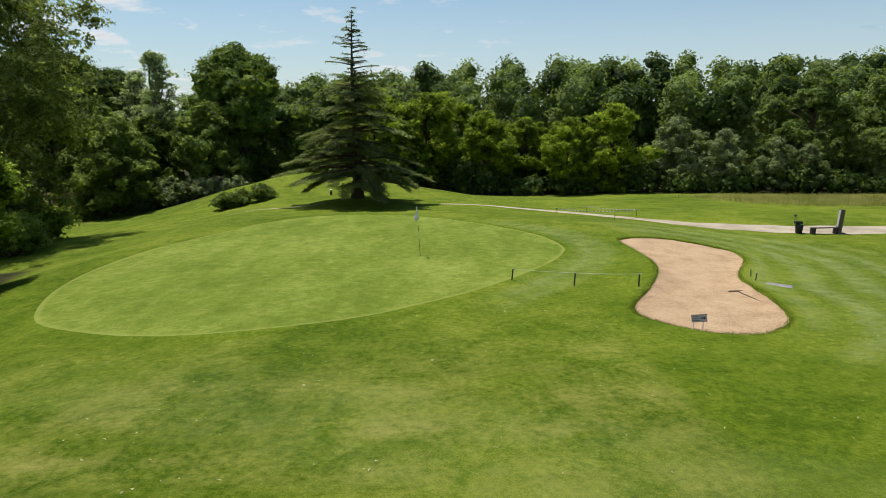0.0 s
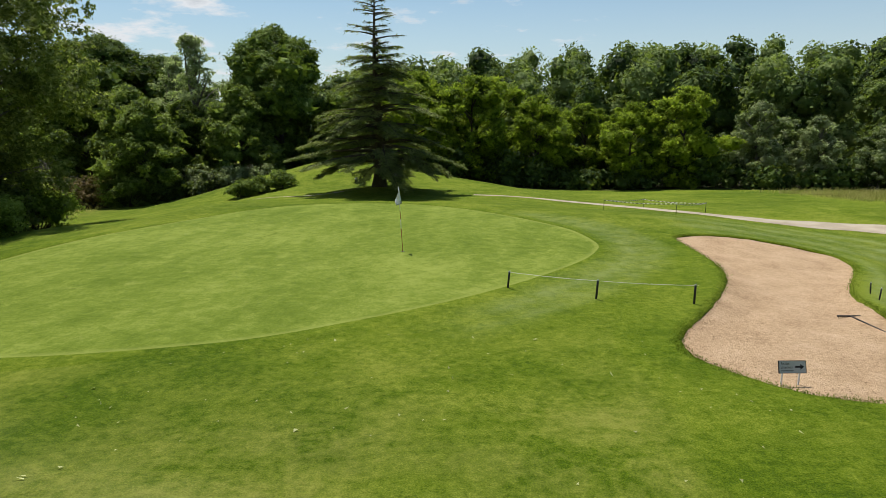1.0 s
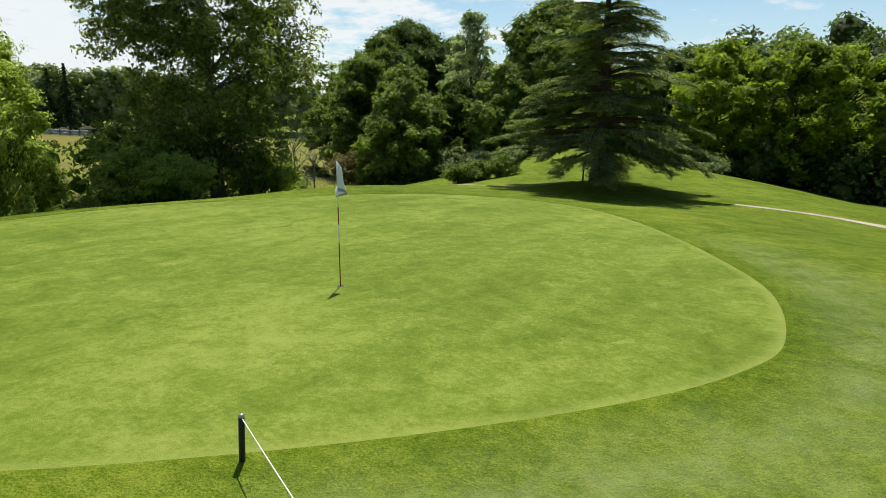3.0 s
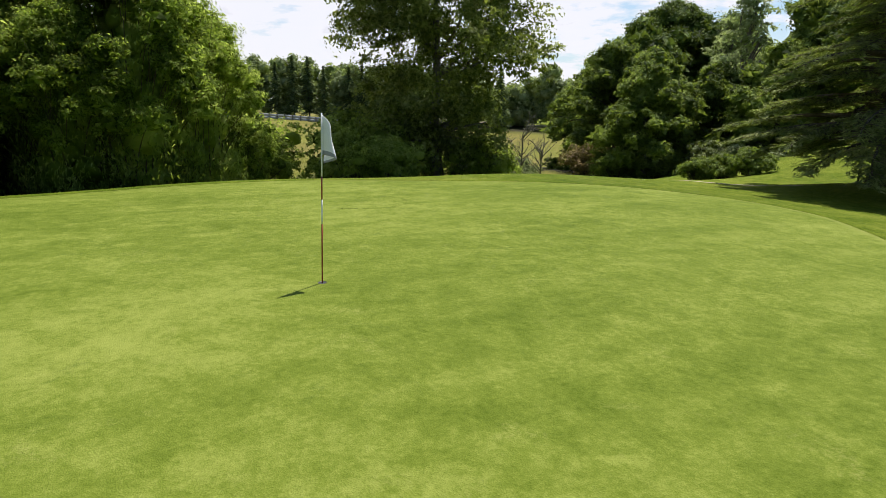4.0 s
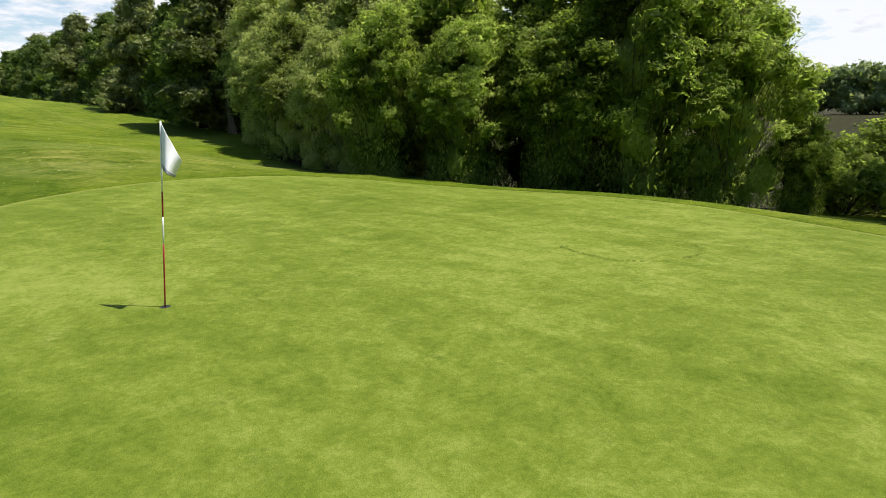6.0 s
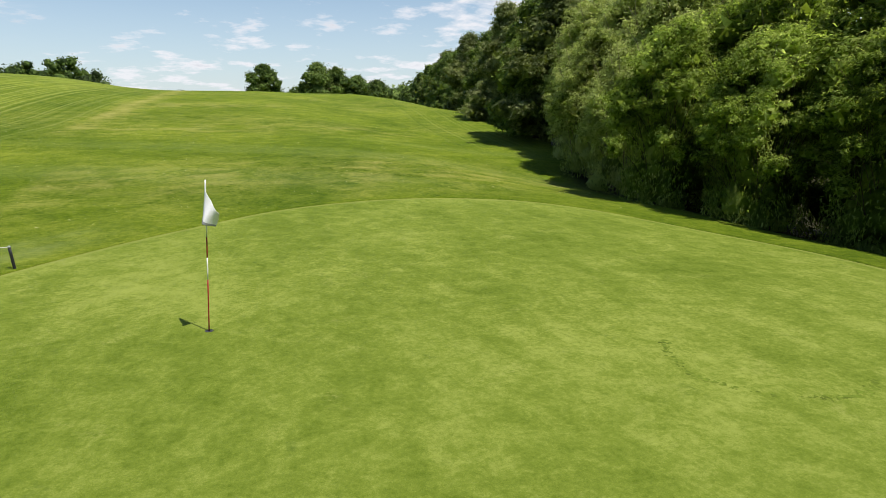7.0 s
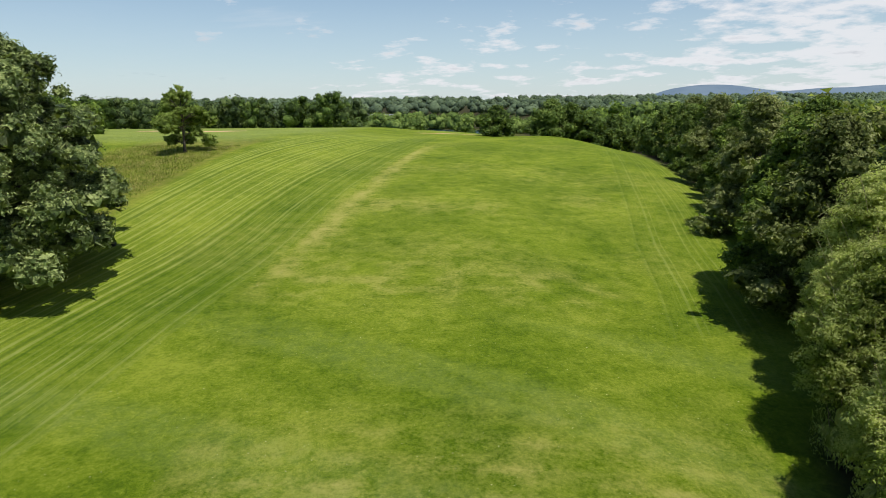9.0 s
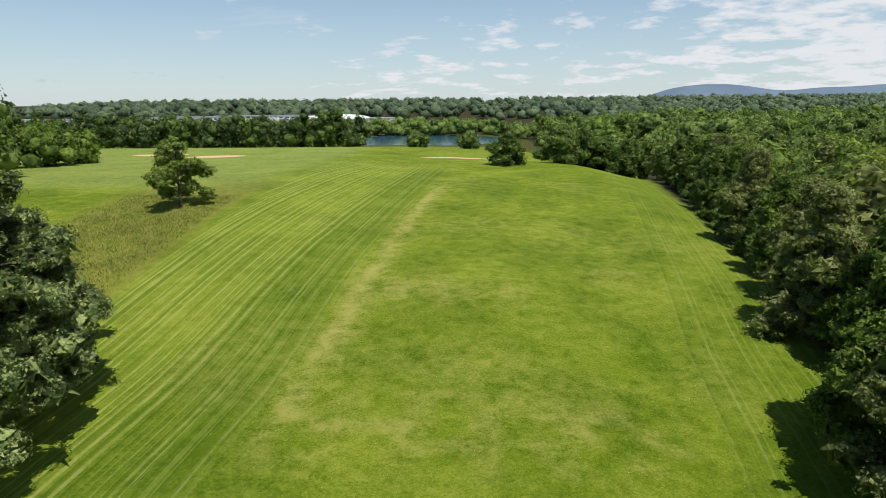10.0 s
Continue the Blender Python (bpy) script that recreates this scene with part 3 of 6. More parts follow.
def line_gap(line, x, y, closed=False):
    """Distance of points to a polyline."""
    best = np.full(np.shape(x), 1e9)
    nxt = np.roll(line, -1, 0) if closed else line[1:]
    for (ax, ay), (bx, by) in zip(line, nxt):
        dx, dy = bx - ax, by - ay
        t = np.clip(((x - ax) * dx + (y - ay) * dy) / (dx * dx + dy * dy + 1e-12), 0, 1)
        best = np.minimum(best, (x - ax - t * dx) ** 2 + (y - ay - t * dy) ** 2)
    return np.sqrt(best)


def axis_steps(lo, hi, step, far, grow):
    mid = np.arange(lo, hi + 1e-6, step)
    out, s, v = [], step, hi
    while v < far:
        s *= grow
        v += s
        out.append(v)
    left, s, v = [], step, lo
    while v > -far:
        s *= grow
        v -= s
        left.append(v)
    return np.concatenate([left[::-1], mid, out])


gx = axis_steps(-20, 32, 0.5, 4600, 1.075)
gy = axis_steps(-30, 26, 0.5, 4600, 1.06)
XX, YY = np.meshgrid(gx, gy)
ZZ = ground(XX, YY)
near = (XX > 4) & (XX < 18) & (YY > -13) & (YY < 8)
near_wide = (XX > -16) & (XX < 26) & (YY > -16) & (YY < 18)
bd = np.full(XX.shape, 1e3)
bd[near_wide] = line_gap(BUNKER, XX[near_wide], YY[near_wide], True)
ins = np.zeros(XX.shape, bool)
ins[near] = inside_loop(BUNKER, XX[near], YY[near])
ZZ = ZZ - 0.55 * ease(-0.5, 0.3, np.where(ins, bd, -bd))
lake = ((XX - 50) / 78) ** 2 + ((YY + 533) / 72) ** 2
ZZ = np.where(lake < 1.6, ZZ - 4 * ease(1.5, 0.9, lake), ZZ)
nx, ny = len(gx), len(gy)
k = (np.arange(ny - 1)[:, None] * nx + np.arange(nx - 1)[None])
faces = np.stack([k, k + 1, k + nx + 1, k + nx], -1).reshape(-1, 4)
me = mesh_of("ground", np.stack([XX, YY, ZZ], -1).reshape(-1, 3), faces, M_TURF, True)


def put_attr(me, name, values):
    at = me.attributes.new(name, "FLOAT", "POINT")
    at.data.foreach_set("value", np.asarray(values, np.float32).ravel())


def vnoise(x, y, scale, seed=0.0):
    """Cheap smooth noise from sums of waves, -1 to 1."""
    s = np.zeros(np.shape(x))
    r = np.random.RandomState(int(seed * 10) + 5)
    for i in range(7):
        a, ph, fq = r.rand() * 6.28, r.rand() * 6.28, (0.6 + 1.1 * r.rand()) / scale
        s += np.sin((x * math.cos(a) + y * math.sin(a)) * fq * 6.28 + ph)
    return s / 3.2


mow_x = np.interp(-YY, -MOW_LINE[:, 1], MOW_LINE[:, 0])
u = XX - mow_x
far_edge = 26.5 + 0.6 * np.sin(YY * 0.08)
pass_w = ease(-0.3, 0.8, u) * (1 - ease(far_edge - 1.0, far_edge + 0.5, XX)) * ease(-12, -18, YY) * (1 - ease(-128, -160, YY)) * (0.8 + 0.2 * ease(15, 18, XX))
west_edge = np.interp(-YY, [20, 30, 38, 48, 62, 83, 135, 160], [-13, -15.4, -16.8, -18, -20.6, -24.2, -33, -37])
uw = XX - west_edge
pass_w = np.maximum(pass_w, 0.45 * ease(0.4, -0.4, uw) * ease(-26, -36, YY) * (1 - ease(-140, -190, YY)))
pass_u = np.where(XX > -5, u, uw * 1.2)
put_attr(me, "pass_u", pass_u)
put_attr(me, "pass_w", pass_w)


def pale_turf(x, y):
    """How worn and pale the turf is: tracks curving round the bunker's far side and round the green's shoulder."""
    db, dg = line_gap(BUNKER, x, y, True), line_gap(GREEN, x, y, True)
    far = ease(9.5, 12.5, x) * (1 - ease(-10, -22, y)) * (1 - ease(9, 13, y))
    tracks = 0.45 + 0.55 * np.clip(np.sin(db * 3.4 + 0.5 * np.sin(y * 0.3)) * 1.4, -0.6, 1)
    w = 1.3 * far * ease(0.1, 0.9, db) * (1 - ease(4.5, 9.0, db)) * tracks
    ring = ease(0.25, 0.7, dg) * (1 - ease(1.6, 2.6, dg)) * ease(1.5, 4.5, x) * (1 - ease(7, 12, y)) * (0.7 + 0.3 * np.sin(dg * 7.0))
    return np.clip(np.maximum(w, 0.95 * ring), 0, 1)


pale = np.zeros(XX.shape)
pale[near_wide] = pale_turf(XX[near_wide], YY[near_wide])
pale = np.maximum(pale, 0.22 * ease(0.1, 0.7, vnoise(XX + 2 * YY, YY * 0.4, 14, 8)) * ease(-11, -15, YY) * (1 - ease(-26, -34, YY)) * (np.abs(XX) < 22))
pale = np.maximum(pale, 0.75 * ease(22, 36, XX) * ease(-88, -102, YY) * (1 - ease(-230, -260, YY)))
put_attr(me, "pale", pale)
dry = 1.6 * ease(-5.2, -1.4, u) * (1 - ease(-1.0, 0.4, u)) * ease(-30, -42, YY) * (1 - ease(-100, -125, YY)) * (0.85 + 0.25 * vnoise(XX, YY, 6, 3))
dry = np.maximum(dry, 1.5 * np.exp(-((YY + 58 + 0.15 * XX) / 3.6) ** 2) * ease(-11, -4, XX) * (u < 0) * (0.75 + 0.4 * vnoise(XX, YY * 2, 7, 12)))
dry = np.maximum(dry, 1.0 * np.exp(-((YY + 63) / 4.0) ** 2) * np.exp(-((XX + 16.5) / 4.0) ** 2))
dry = np.maximum(dry, 0.7 * np.exp(-((YY + 80) / 5.0) ** 2) * ease(-24, -14, XX) * (u < 0))
dry = np.maximum(dry, 1.25 * np.exp(-((YY + 37) / 4.5) ** 2) * ease(-17, -10, XX) * (u < -1) * ease(-0.5, 0.5, vnoise(XX, YY * 1.6, 5, 14)))
dry = np.maximum(dry, 1.15 * (0.72 + 0.4 * vnoise(XX, YY * 2, 5, 9)) * np.exp(-((YY + 15.5 - 0.1 * XX) / 4.5) ** 2) * (XX < 6) * (XX > -16))
dry = np.maximum(dry, 0.62 * ease(0.15, 0.85, vnoise(XX, YY, 26, 1)) * (YY < -22) * (np.abs(XX + 6) < 24))
dry = np.maximum(dry, 0.25 * ease(-20, -28, -np.abs(YY + 24)))
put_attr(me, "dry", np.clip(dry, 0, 2))
west_field = ease(-29, -37, XX + 0.05 * YY) * (YY > -30) * ease(150, 90, YY) * (0.75 + 0.25 * vnoise(XX, YY, 60, 7))
meadow = np.maximum(west_field, ease(26.5, 28.5, XX) * ease(-44, -52, YY) * (1 - ease(-90, -104, YY)) * (1 - ease(42, 47, XX)) * 0.5)
meadow = np.maximum(meadow, ease(24, 29, XX) * ease(24, 27, YY) * (1 - ease(31, 34, YY)) * 0.9)
meadow = np.maximum(meadow, ease(-300, -380, YY) * 0.25)
put_attr(me, "meadow", np.clip(meadow, 0, 1))
# floor under hedge and trees, darkened where their shade lies
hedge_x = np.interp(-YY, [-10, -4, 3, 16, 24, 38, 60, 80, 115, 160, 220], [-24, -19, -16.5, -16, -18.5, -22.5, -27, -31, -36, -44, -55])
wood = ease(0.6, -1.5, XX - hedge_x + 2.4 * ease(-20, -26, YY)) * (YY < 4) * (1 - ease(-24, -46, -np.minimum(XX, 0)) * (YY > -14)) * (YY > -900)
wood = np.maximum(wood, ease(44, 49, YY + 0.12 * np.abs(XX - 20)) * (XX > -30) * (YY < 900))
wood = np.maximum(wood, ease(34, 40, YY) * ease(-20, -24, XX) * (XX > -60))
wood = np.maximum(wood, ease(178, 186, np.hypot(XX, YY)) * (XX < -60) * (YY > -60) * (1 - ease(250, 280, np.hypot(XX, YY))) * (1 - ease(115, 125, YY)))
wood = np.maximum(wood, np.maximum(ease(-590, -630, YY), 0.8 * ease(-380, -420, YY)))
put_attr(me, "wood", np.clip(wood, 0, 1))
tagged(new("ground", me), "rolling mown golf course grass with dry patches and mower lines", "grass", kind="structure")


def fan_sheet(name, loop, centre, rings, height, mat, label, category, kind="structure"):
    """A sheet inside a loop, laid on the land at height(x, y, s)."""
    s = np.linspace(0, 1, rings + 1)[1:]
    pts = centre + (loop - centre)[None] * s[:, None, None]
    v = pts.reshape(-1, 2)
    sv = np.repeat(s, len(loop))
    v = np.vstack([v, [centre]])
    sv = np.append(sv, 0)
    z = height(v[:, 0], v[:, 1], sv)
    m = len(loop)
    j = np.arange(m)
    quads = np.concatenate([np.stack([r * m + j, (r + 1) * m + j, (r + 1) * m + (j + 1) % m, r * m + (j + 1) % m], -1)
                            for r in range(rings - 1)])
    tris = np.stack([np.full(m, len(v) - 1), j, (j + 1) % m], -1)
    me = mesh_of(name, np.column_stack([v, z]), [quads, tris], mat, True)
    put_attr(me, "rim", sv)
    return tagged(new(name, me), label, category, kind=kind)


def ring_sheet(name, loops_z, mat, label, category, kind="structure"):
    """A strip between loops, each with its own heights."""
    m = len(loops_z[0][0])
    v = np.vstack([np.column_stack([l, z]) for l, z in loops_z])
    j = np.arange(m)
    quads = np.concatenate([np.stack([r * m + j, r * m + (j + 1) % m, (r + 1) * m + (j + 1) % m, (r + 1) * m + j], -1)
                            for r in range(len(loops_z) - 1)])
    me = mesh_of(name, v, quads, mat, True)
    put_attr(me, "pale", pale_turf(v[:, 0], v[:, 1]))
    return tagged(new(name, me), label, category, kind=kind)


def grown(loop, d):
    t = np.roll(loop, -1, 0) - np.roll(loop, 1, 0)
    nrm = np.column_stack([t[:, 1], -t[:, 0]])
    area = np.sum(loop[:, 0] * np.roll(loop[:, 1], -1) - np.roll(loop[:, 0], -1) * loop[:, 1])
    nrm = unit(nrm) * (1 if area > 0 else -1)
    return loop + nrm * np.asarray(d).reshape(-1, 1)


fan_sheet("putting_green", GREEN, np.array([-3.2, 2.0]), 40, lambda x, y, s: ground(x, y) + 0.014, M_GREEN,
          "smooth pale green closely mown putting green", "putting green")
g_out = grown(GREEN, 0.9 + 0.25 * np.sin(np.arange(len(GREEN)) * 0.3))
ring_sheet("green_collar", [(GREEN, ground(*GREEN.T) + 0.020), (grown(GREEN, [0.06]), ground(*grown(GREEN, [0.06]).T) + 0.032),
                            ((GREEN + g_out) / 2, ground(*((GREEN + g_out) / 2).T) + 0.020), (g_out, ground(*g_out.T) - 0.015)],
           M_TURF, "darker collar of longer grass round the putting green", "grass collar")

M_RING = plain("dark_ring_grass", (0.122, 0.172, 0.020), 0.9, grain=0.3, scale=9, spec=0.08)


def turf_ring(seed, pts, half):
    """A broken dark mark in the turf: many small dabs along a curve."""
    rng = np.random.RandomState(seed)
    line = smooth_line(pts, 8)
    vs = []
    for x, y in line[rng.randint(0, len(line), 90)]:
        a = rng.random(7) * 0.5 + np.arange(7) * 0.9
        c = np.array([x, y]) + rng.normal(size=2) * half
        r_ = half * (0.3 + 0.8 * rng.random()) * (0.6 + 0.6 * rng.random(7))
        vs.append(np.column_stack([c[0] + np.cos(a) * r_, c[1] + np.sin(a) * r_]))
    p = np.vstack(vs)
    z = ground(*p.T) + 0.017 + np.repeat(np.arange(90) * 0.00002, 7)
    me = mesh_of("turf_ring", np.column_stack([p, z]), [np.arange(90 * 7).reshape(-1, 7)], M_RING)
    tagged(new("turf_ring", me), "faint dark curved mark in the putting green's turf", "turf mark", kind="stuff")


turf_ring(1, [(-5.99, 2.24), (-5.8, 2.55), (-5.6, 3.1), (-5.7, 3.5), (-6.12, 3.96)], 0.035)
turf_ring(2, [(-6.5, 4.15), (-6.9, 4.25), (-7.3, 4.23), (-7.76, 4.02)], 0.03)

b_mid = np.array([10.9, -3.4])
fan_sheet("bunker_sand", BUNKER, b_mid, 26,
          lambda x, y, s: ground(x, y) - 0.042 - 0.20 * (1 - s ** 2) + 0.015 * vnoise(x, y, 1.3, 3), M_SAND,
          "pale pinkish sand raked in a bean-shaped bunker", "bunker")
rs = np.random.RandomState(8)
jag = 0.012 * rs.randn(len(BUNKER))
b_far, b_lip, b_in = grown(BUNKER, 1.5 + jag), grown(BUNKER, 0.07 + jag), grown(BUNKER, -0.02 + jag)
ring_sheet("bunker_edge", [(b_far, ground(*b_far.T) - 0.012), (grown(BUNKER, 1.1 + jag), ground(*grown(BUNKER, 1.1 + jag).T) + 0.008),
                           (grown(BUNKER, 0.6 + jag), ground(*grown(BUNKER, 0.6 + jag).T) + 0.012), (grown(BUNKER, 0.25 + jag), ground(*grown(BUNKER, 0.25 + jag).T) + 0.02),
                           (b_lip, ground(*b_lip.T) + 0.025), (b_in, ground(*b_in.T) - 0.02), (b_in, ground(*b_in.T) - 0.055)],
           M_TURF, "grassy lip round the sand bunker", "bunker edge")


def strip(name, line, half, lift, mat, label, category):
    t = np.gradient(line, axis=0)
    nrm = unit(np.column_stack([-t[:, 1], t[:, 0]]))
    w = half * (1 + 0.10 * np.sin(np.arange(len(line)) * 0.7))
    cols = np.linspace(-1, 1, 7)
    pts = line[:, None] + nrm[:, None] * (cols[None, :, None] * w[:, None, None])
    z = ground(pts[..., 0], pts[..., 1]) + lift - 0.02 * (np.abs(cols) > 0.99)[None]
    m = len(cols)
    k = np.arange(len(line) - 1)[:, None] * m + np.arange(m - 1)[None]
    quads = np.stack([k, k + 1, k + m + 1, k + m], -1).reshape(-1, 4)
    me = mesh_of(name, np.column_stack([pts.reshape(-1, 2), z.ravel()]), quads, mat, True)
    return tagged(new(name, me), label, category, kind="structure")


strip("cart_path", PATH_LINE, np.interp(PATH_LINE[:, 0], [1, 6, 9.5, 13, 25], [0.2, 0.3, 0.5, 0.85, 1.25]), 0.03, M_PATH, "pale gravel cart path winding behind the green", "path")
strip("side_path", SIDE_PATH, np.full(len(SIDE_PATH), 0.15), 0.006, M_PATH, "short pale gravel path beside the cedar", "path")
FAR_ROAD = smooth_line([(-186, 108), (-170, 117), (-164.5, 125.5), (-157, 126.5), (-150, 124), (-125, 122)])
strip("far_road", FAR_ROAD, np.linspace(2.0, 2.6, len(FAR_ROAD)), 0.06, M_PATH, "pale sandy road winding through the fields", "road")

me = mesh_of("lake", np.array([(50 + 92 * math.cos(a), -533 + 88 * math.sin(a), -8.3) for a in np.linspace(0, 6.2832, 64, endpoint=False)]),
             [np.arange(64)[None]], M_WATER)
tagged(new("lake", me), "blue lake beyond the fairway", "water", kind="structure")


def on_land(x, y, z=0.0, turn=0.0, scale=1.0):
    return pose(x, y, float(ground(x, y)) + z, 0, 0, turn) @ Matrix.Scale(scale, 4)


# ---- trees ----
def limb_path(rng, a, b, sag=0.0, wob=0.12, n=6):
    t = np.linspace(0, 1, n)[:, None]
    p = np.asarray(a) * (1 - t) + np.asarray(b) * t
    ln = np.linalg.norm(np.asarray(b) - np.asarray(a))
    p = p + np.sin(t * np.pi) * rng.normal(size=3) * wob * ln * 0.5
    p[:, 2] += (np.sin(t * np.pi) * sag * ln)[:, 0]
    return p


def broadleaf(name, seed, h, r, leaf, bark, label, category="tree", clear=0.18, blobs=46, per=260, size=0.34,
              shape=0.55, blob=0.27, squash=0.78, group="", gap=0.0, trunk=0.022, heart=0.58, uneven=1.0):
    """A broadleaved tree: forked trunk and limbs, and a crown of uneven leafy clumps."""
    rng = np.random.RandomState(seed)
    root = thing(name, Matrix.Identity(4), label, category, group)
    tr = max(0.09, h * trunk)
    zc = np.linspace(-0.3, h * 0.72, 9)
    px = np.cumsum(rng.normal(size=(9, 2)) * 0.05 * h / 10, 0)
    stem = np.column_stack([px - px[0], zc])
    flare = tr * (1 - np.linspace(0, 1, 9) * 0.8)
    flare[0] *= 1.5
    tubes = [tube(stem, flare, 10)]
    cs, rs_ = [], []
    low, top = h * clear, h
    while len(cs) < blobs:
        t = rng.random() ** 0.85
        z = low + (top - low) * t
        prof = (np.sin(np.pi * np.clip(0.16 + 0.84 * t, 0, 1) ** shape)) ** 0.6
        a, q = rng.random() * 6.283, rng.random() ** 0.42
        rb = r * blob * (0.5 + 0.95 * rng.random())
        wav = 0.88 + uneven * (0.22 * math.sin(a * 2 + seed + 5 * t) + 0.12 * math.sin(a * 5 - 9 * t + seed))
        rad = max(0.0, r * prof * wav - rb * 0.6) * q
        c = np.array([math.cos(a) * rad, math.sin(a) * rad, z - rb * 0.6])
        if gap and math.sin(a * 3 + seed) * math.cos(z * 0.9 + seed) > 1 - gap:
            continue
        cs.append(c)
        rs_.append(rb)
    for c, rb in zip(cs[:26], rs_[:26]):
        z0 = min(c[2] * 0.75, h * 0.68)
        base = np.array([np.interp(z0, zc, stem[:, 0]), np.interp(z0, zc, stem[:, 1]), max(z0, h * 0.12)])
        p = limb_path(rng, base, c, 0.08)
        tubes.append(tube(p, np.linspace(tr * 0.34, 0.03, len(p)), 6))
    part("trunk", tube_mesh("trunk", tubes, bark), root)
    v, f = blob_leaves(rng, cs, rs_, per, size, squash, heart=heart)
    part("crown", mesh_of("crown", v, f, leaf), root)
    return root


def place(root, spots):
    """Put a thing at the first spot and copies of it at the others: x, y, turn, scale, lift."""
    for i, (x, y, turn, sc, *lift) in enumerate(spots):
        m = on_land(x, y, lift[0] if lift else 0.0, turn, sc)
        if i == 0:
            first = m
        else:
            copy_thing(root, m)
    root.matrix_basis = first
    return root


def cedar():
    rng = np.random.RandomState(4)
    h = 14.5
    root = thing("cedar_tree", on_land(-5.8, 24.2), "tall dark cedar with tiered drooping branches and a bare top", "tree")
    z = np.linspace(-0.3, h, 14)
    stem = np.column_stack([0.1 * np.sin(z * 0.5), 0.08 * np.cos(z * 0.6), z])
    tr = 0.46 * (1 - np.linspace(0, 1, 14)) ** 1.35 + 0.018
    tr[0] *= 1.35
    tubes, bare = [tube(stem, tr, 12)], []
    pos, axs, fcs, lens = [], [], [], []

    def bough(zz, turn, ln, k, droop, rise, first=0.5):
        if 0.2 < k < 0.42:
            first = 0.42
        elif 0.42 <= k < 0.66:
            first = 0.16
        d = np.array([math.cos(turn), math.sin(turn), 0])
        n = 9
        t = np.linspace(0, 1, n)
        p = np.array([0, 0, zz]) + d * (t * ln)[:, None]
        p[:, 2] += rise * ln * np.sin(t * 2.2) - droop * ln * t ** 2.2
        p += np.cross(d, [0, 0, 1]) * (0.06 * ln * np.sin(t * 3 + turn))[:, None]
        tubes.append(tube(p, np.linspace(0.035 + 0.016 * ln, 0.012, n), 5))
        side = np.cross(d, [0, 0, 1.0])
        # side shoots, each with flat sprays of needles along it
        for s in np.linspace(first, 1.0, int(5 + 3.2 * ln)):
            c = np.array([np.interp(s, t, p[:, i]) for i in range(3)])
            for sg in (-1, 1):
                w = (0.35 + 0.30 * ln * (1.05 - s)) * (0.6 + 0.6 * rng.random()) * (1 if k < 0.66 else 0.6)
                e = c + side * sg * w * 0.8 + d * w * (0.5 + 0.3 * rng.random()) + np.array([0, 0, -0.16 * w + rng.normal() * 0.05])
                if rng.random() < 0.3 or k > 0.66:
                    bare.append(tube([c, (c + e) / 2 + np.array([0, 0, 0.02]), e], [0.014, 0.010, 0.005], 4))
                m = int((8 + 18 * w) * (1.6 if k < 0.22 else 1.0 if k < 0.66 else 0.22))
                q = rng.random(m)
                cc = c + (e - c) * (0.12 + 0.95 * q)[:, None] + rng.normal(size=(m, 3)) * np.array([0.09, 0.09, 0.03])
                cc[:, 2] -= 0.06 * q * w
                pos.append(cc)
                ln_ = e - c
                axs.append(unit(ln_) + d * 0.25 + rng.normal(size=(m, 3)) * np.array([0.55, 0.55, 0.16]) + np.array([0, 0, -0.16]))
                fcs.append(np.array([0, 0, 1.0]) + rng.normal(size=(m, 3)) * 0.28)
                lens.append(0.19 + 0.19 * rng.random(m))

    zb, turn = 1.8, 0.0
    while zb < h - 0.35:
        k = zb / h
        reach = 5.9 * (1 - k) ** 0.8
        if k > 0.66:
            reach = (4.0 if rng.random() < 0.35 else 1.7) * (1 - k) / 0.34 * (0.5 + 0.6 * rng.random()) + 0.2
        elif k > 0.5:
            reach = min(reach, 3.5)
        cnt = 10 if k < 0.24 else 10 if k < 0.34 else 9 if k < 0.66 else 5
        for i in range(cnt):
            turn += 6.283 / cnt + rng.normal() * (0.22 if k < 0.64 else 0.7)
            bough(zb + rng.normal() * 0.24, turn, reach * ((0.5 + 0.7 * rng.random()) if k > 0.36 and k < 0.66 else (0.5 + 0.62 * rng.random())), k, (0.24 if k < 0.2 else 0.14) + 0.10 * rng.random() if k < 0.6 else -0.06, 0.10 if k > 0.25 else 0.04)
        turn += 0.9
        zb += 0.70 if k < 0.3 else 0.74 if k < 0.66 else 0.42
    # long low limbs, one of them hanging to the ground
    for zz, turn, ln, droop in ((2.5, 3.35, 6.3, 0.13), (3.3, 3.0, 6.0, 0.15), (2.2, 3.8, 5.6, 0.18), (1.5, -0.9, 3.2, 0.40), (1.9, -0.35, 4.6, 0.28), (2.4, 0.1, 6.0, 0.22)):
        bough(zz, turn, ln, 0.2, droop, 0.05, 0.45 if ln > 5 else 0.3)
    # dead twigs inside the crown
    for i in range(420):
        a, zz = rng.random() * 6.283, 1.8 + 6.0 * rng.random() ** 1.3
        ln = (0.8 + 2.2 * rng.random()) * (1 - zz / 13)
        e = np.array([math.cos(a) * ln, math.sin(a) * ln, zz + rng.normal() * 0.25])
        bare.append(tube(limb_path(rng, (0, 0, zz), e, 0.03, 0.1, 4), [0.02, 0.015, 0.01, 0.006], 4))
    part("trunk", tube_mesh("trunk", tubes, M_BARK), root)
    tagged(part("dead_twig", tube_mesh("dead_twig", bare, M_TWIG), root, "brown bare twigs"), kind="stuff")
    ln = np.concatenate(lens)
    v, f = leaf_blades(np.vstack(pos), np.vstack(axs), np.vstack(fcs), ln, ln * 0.20)
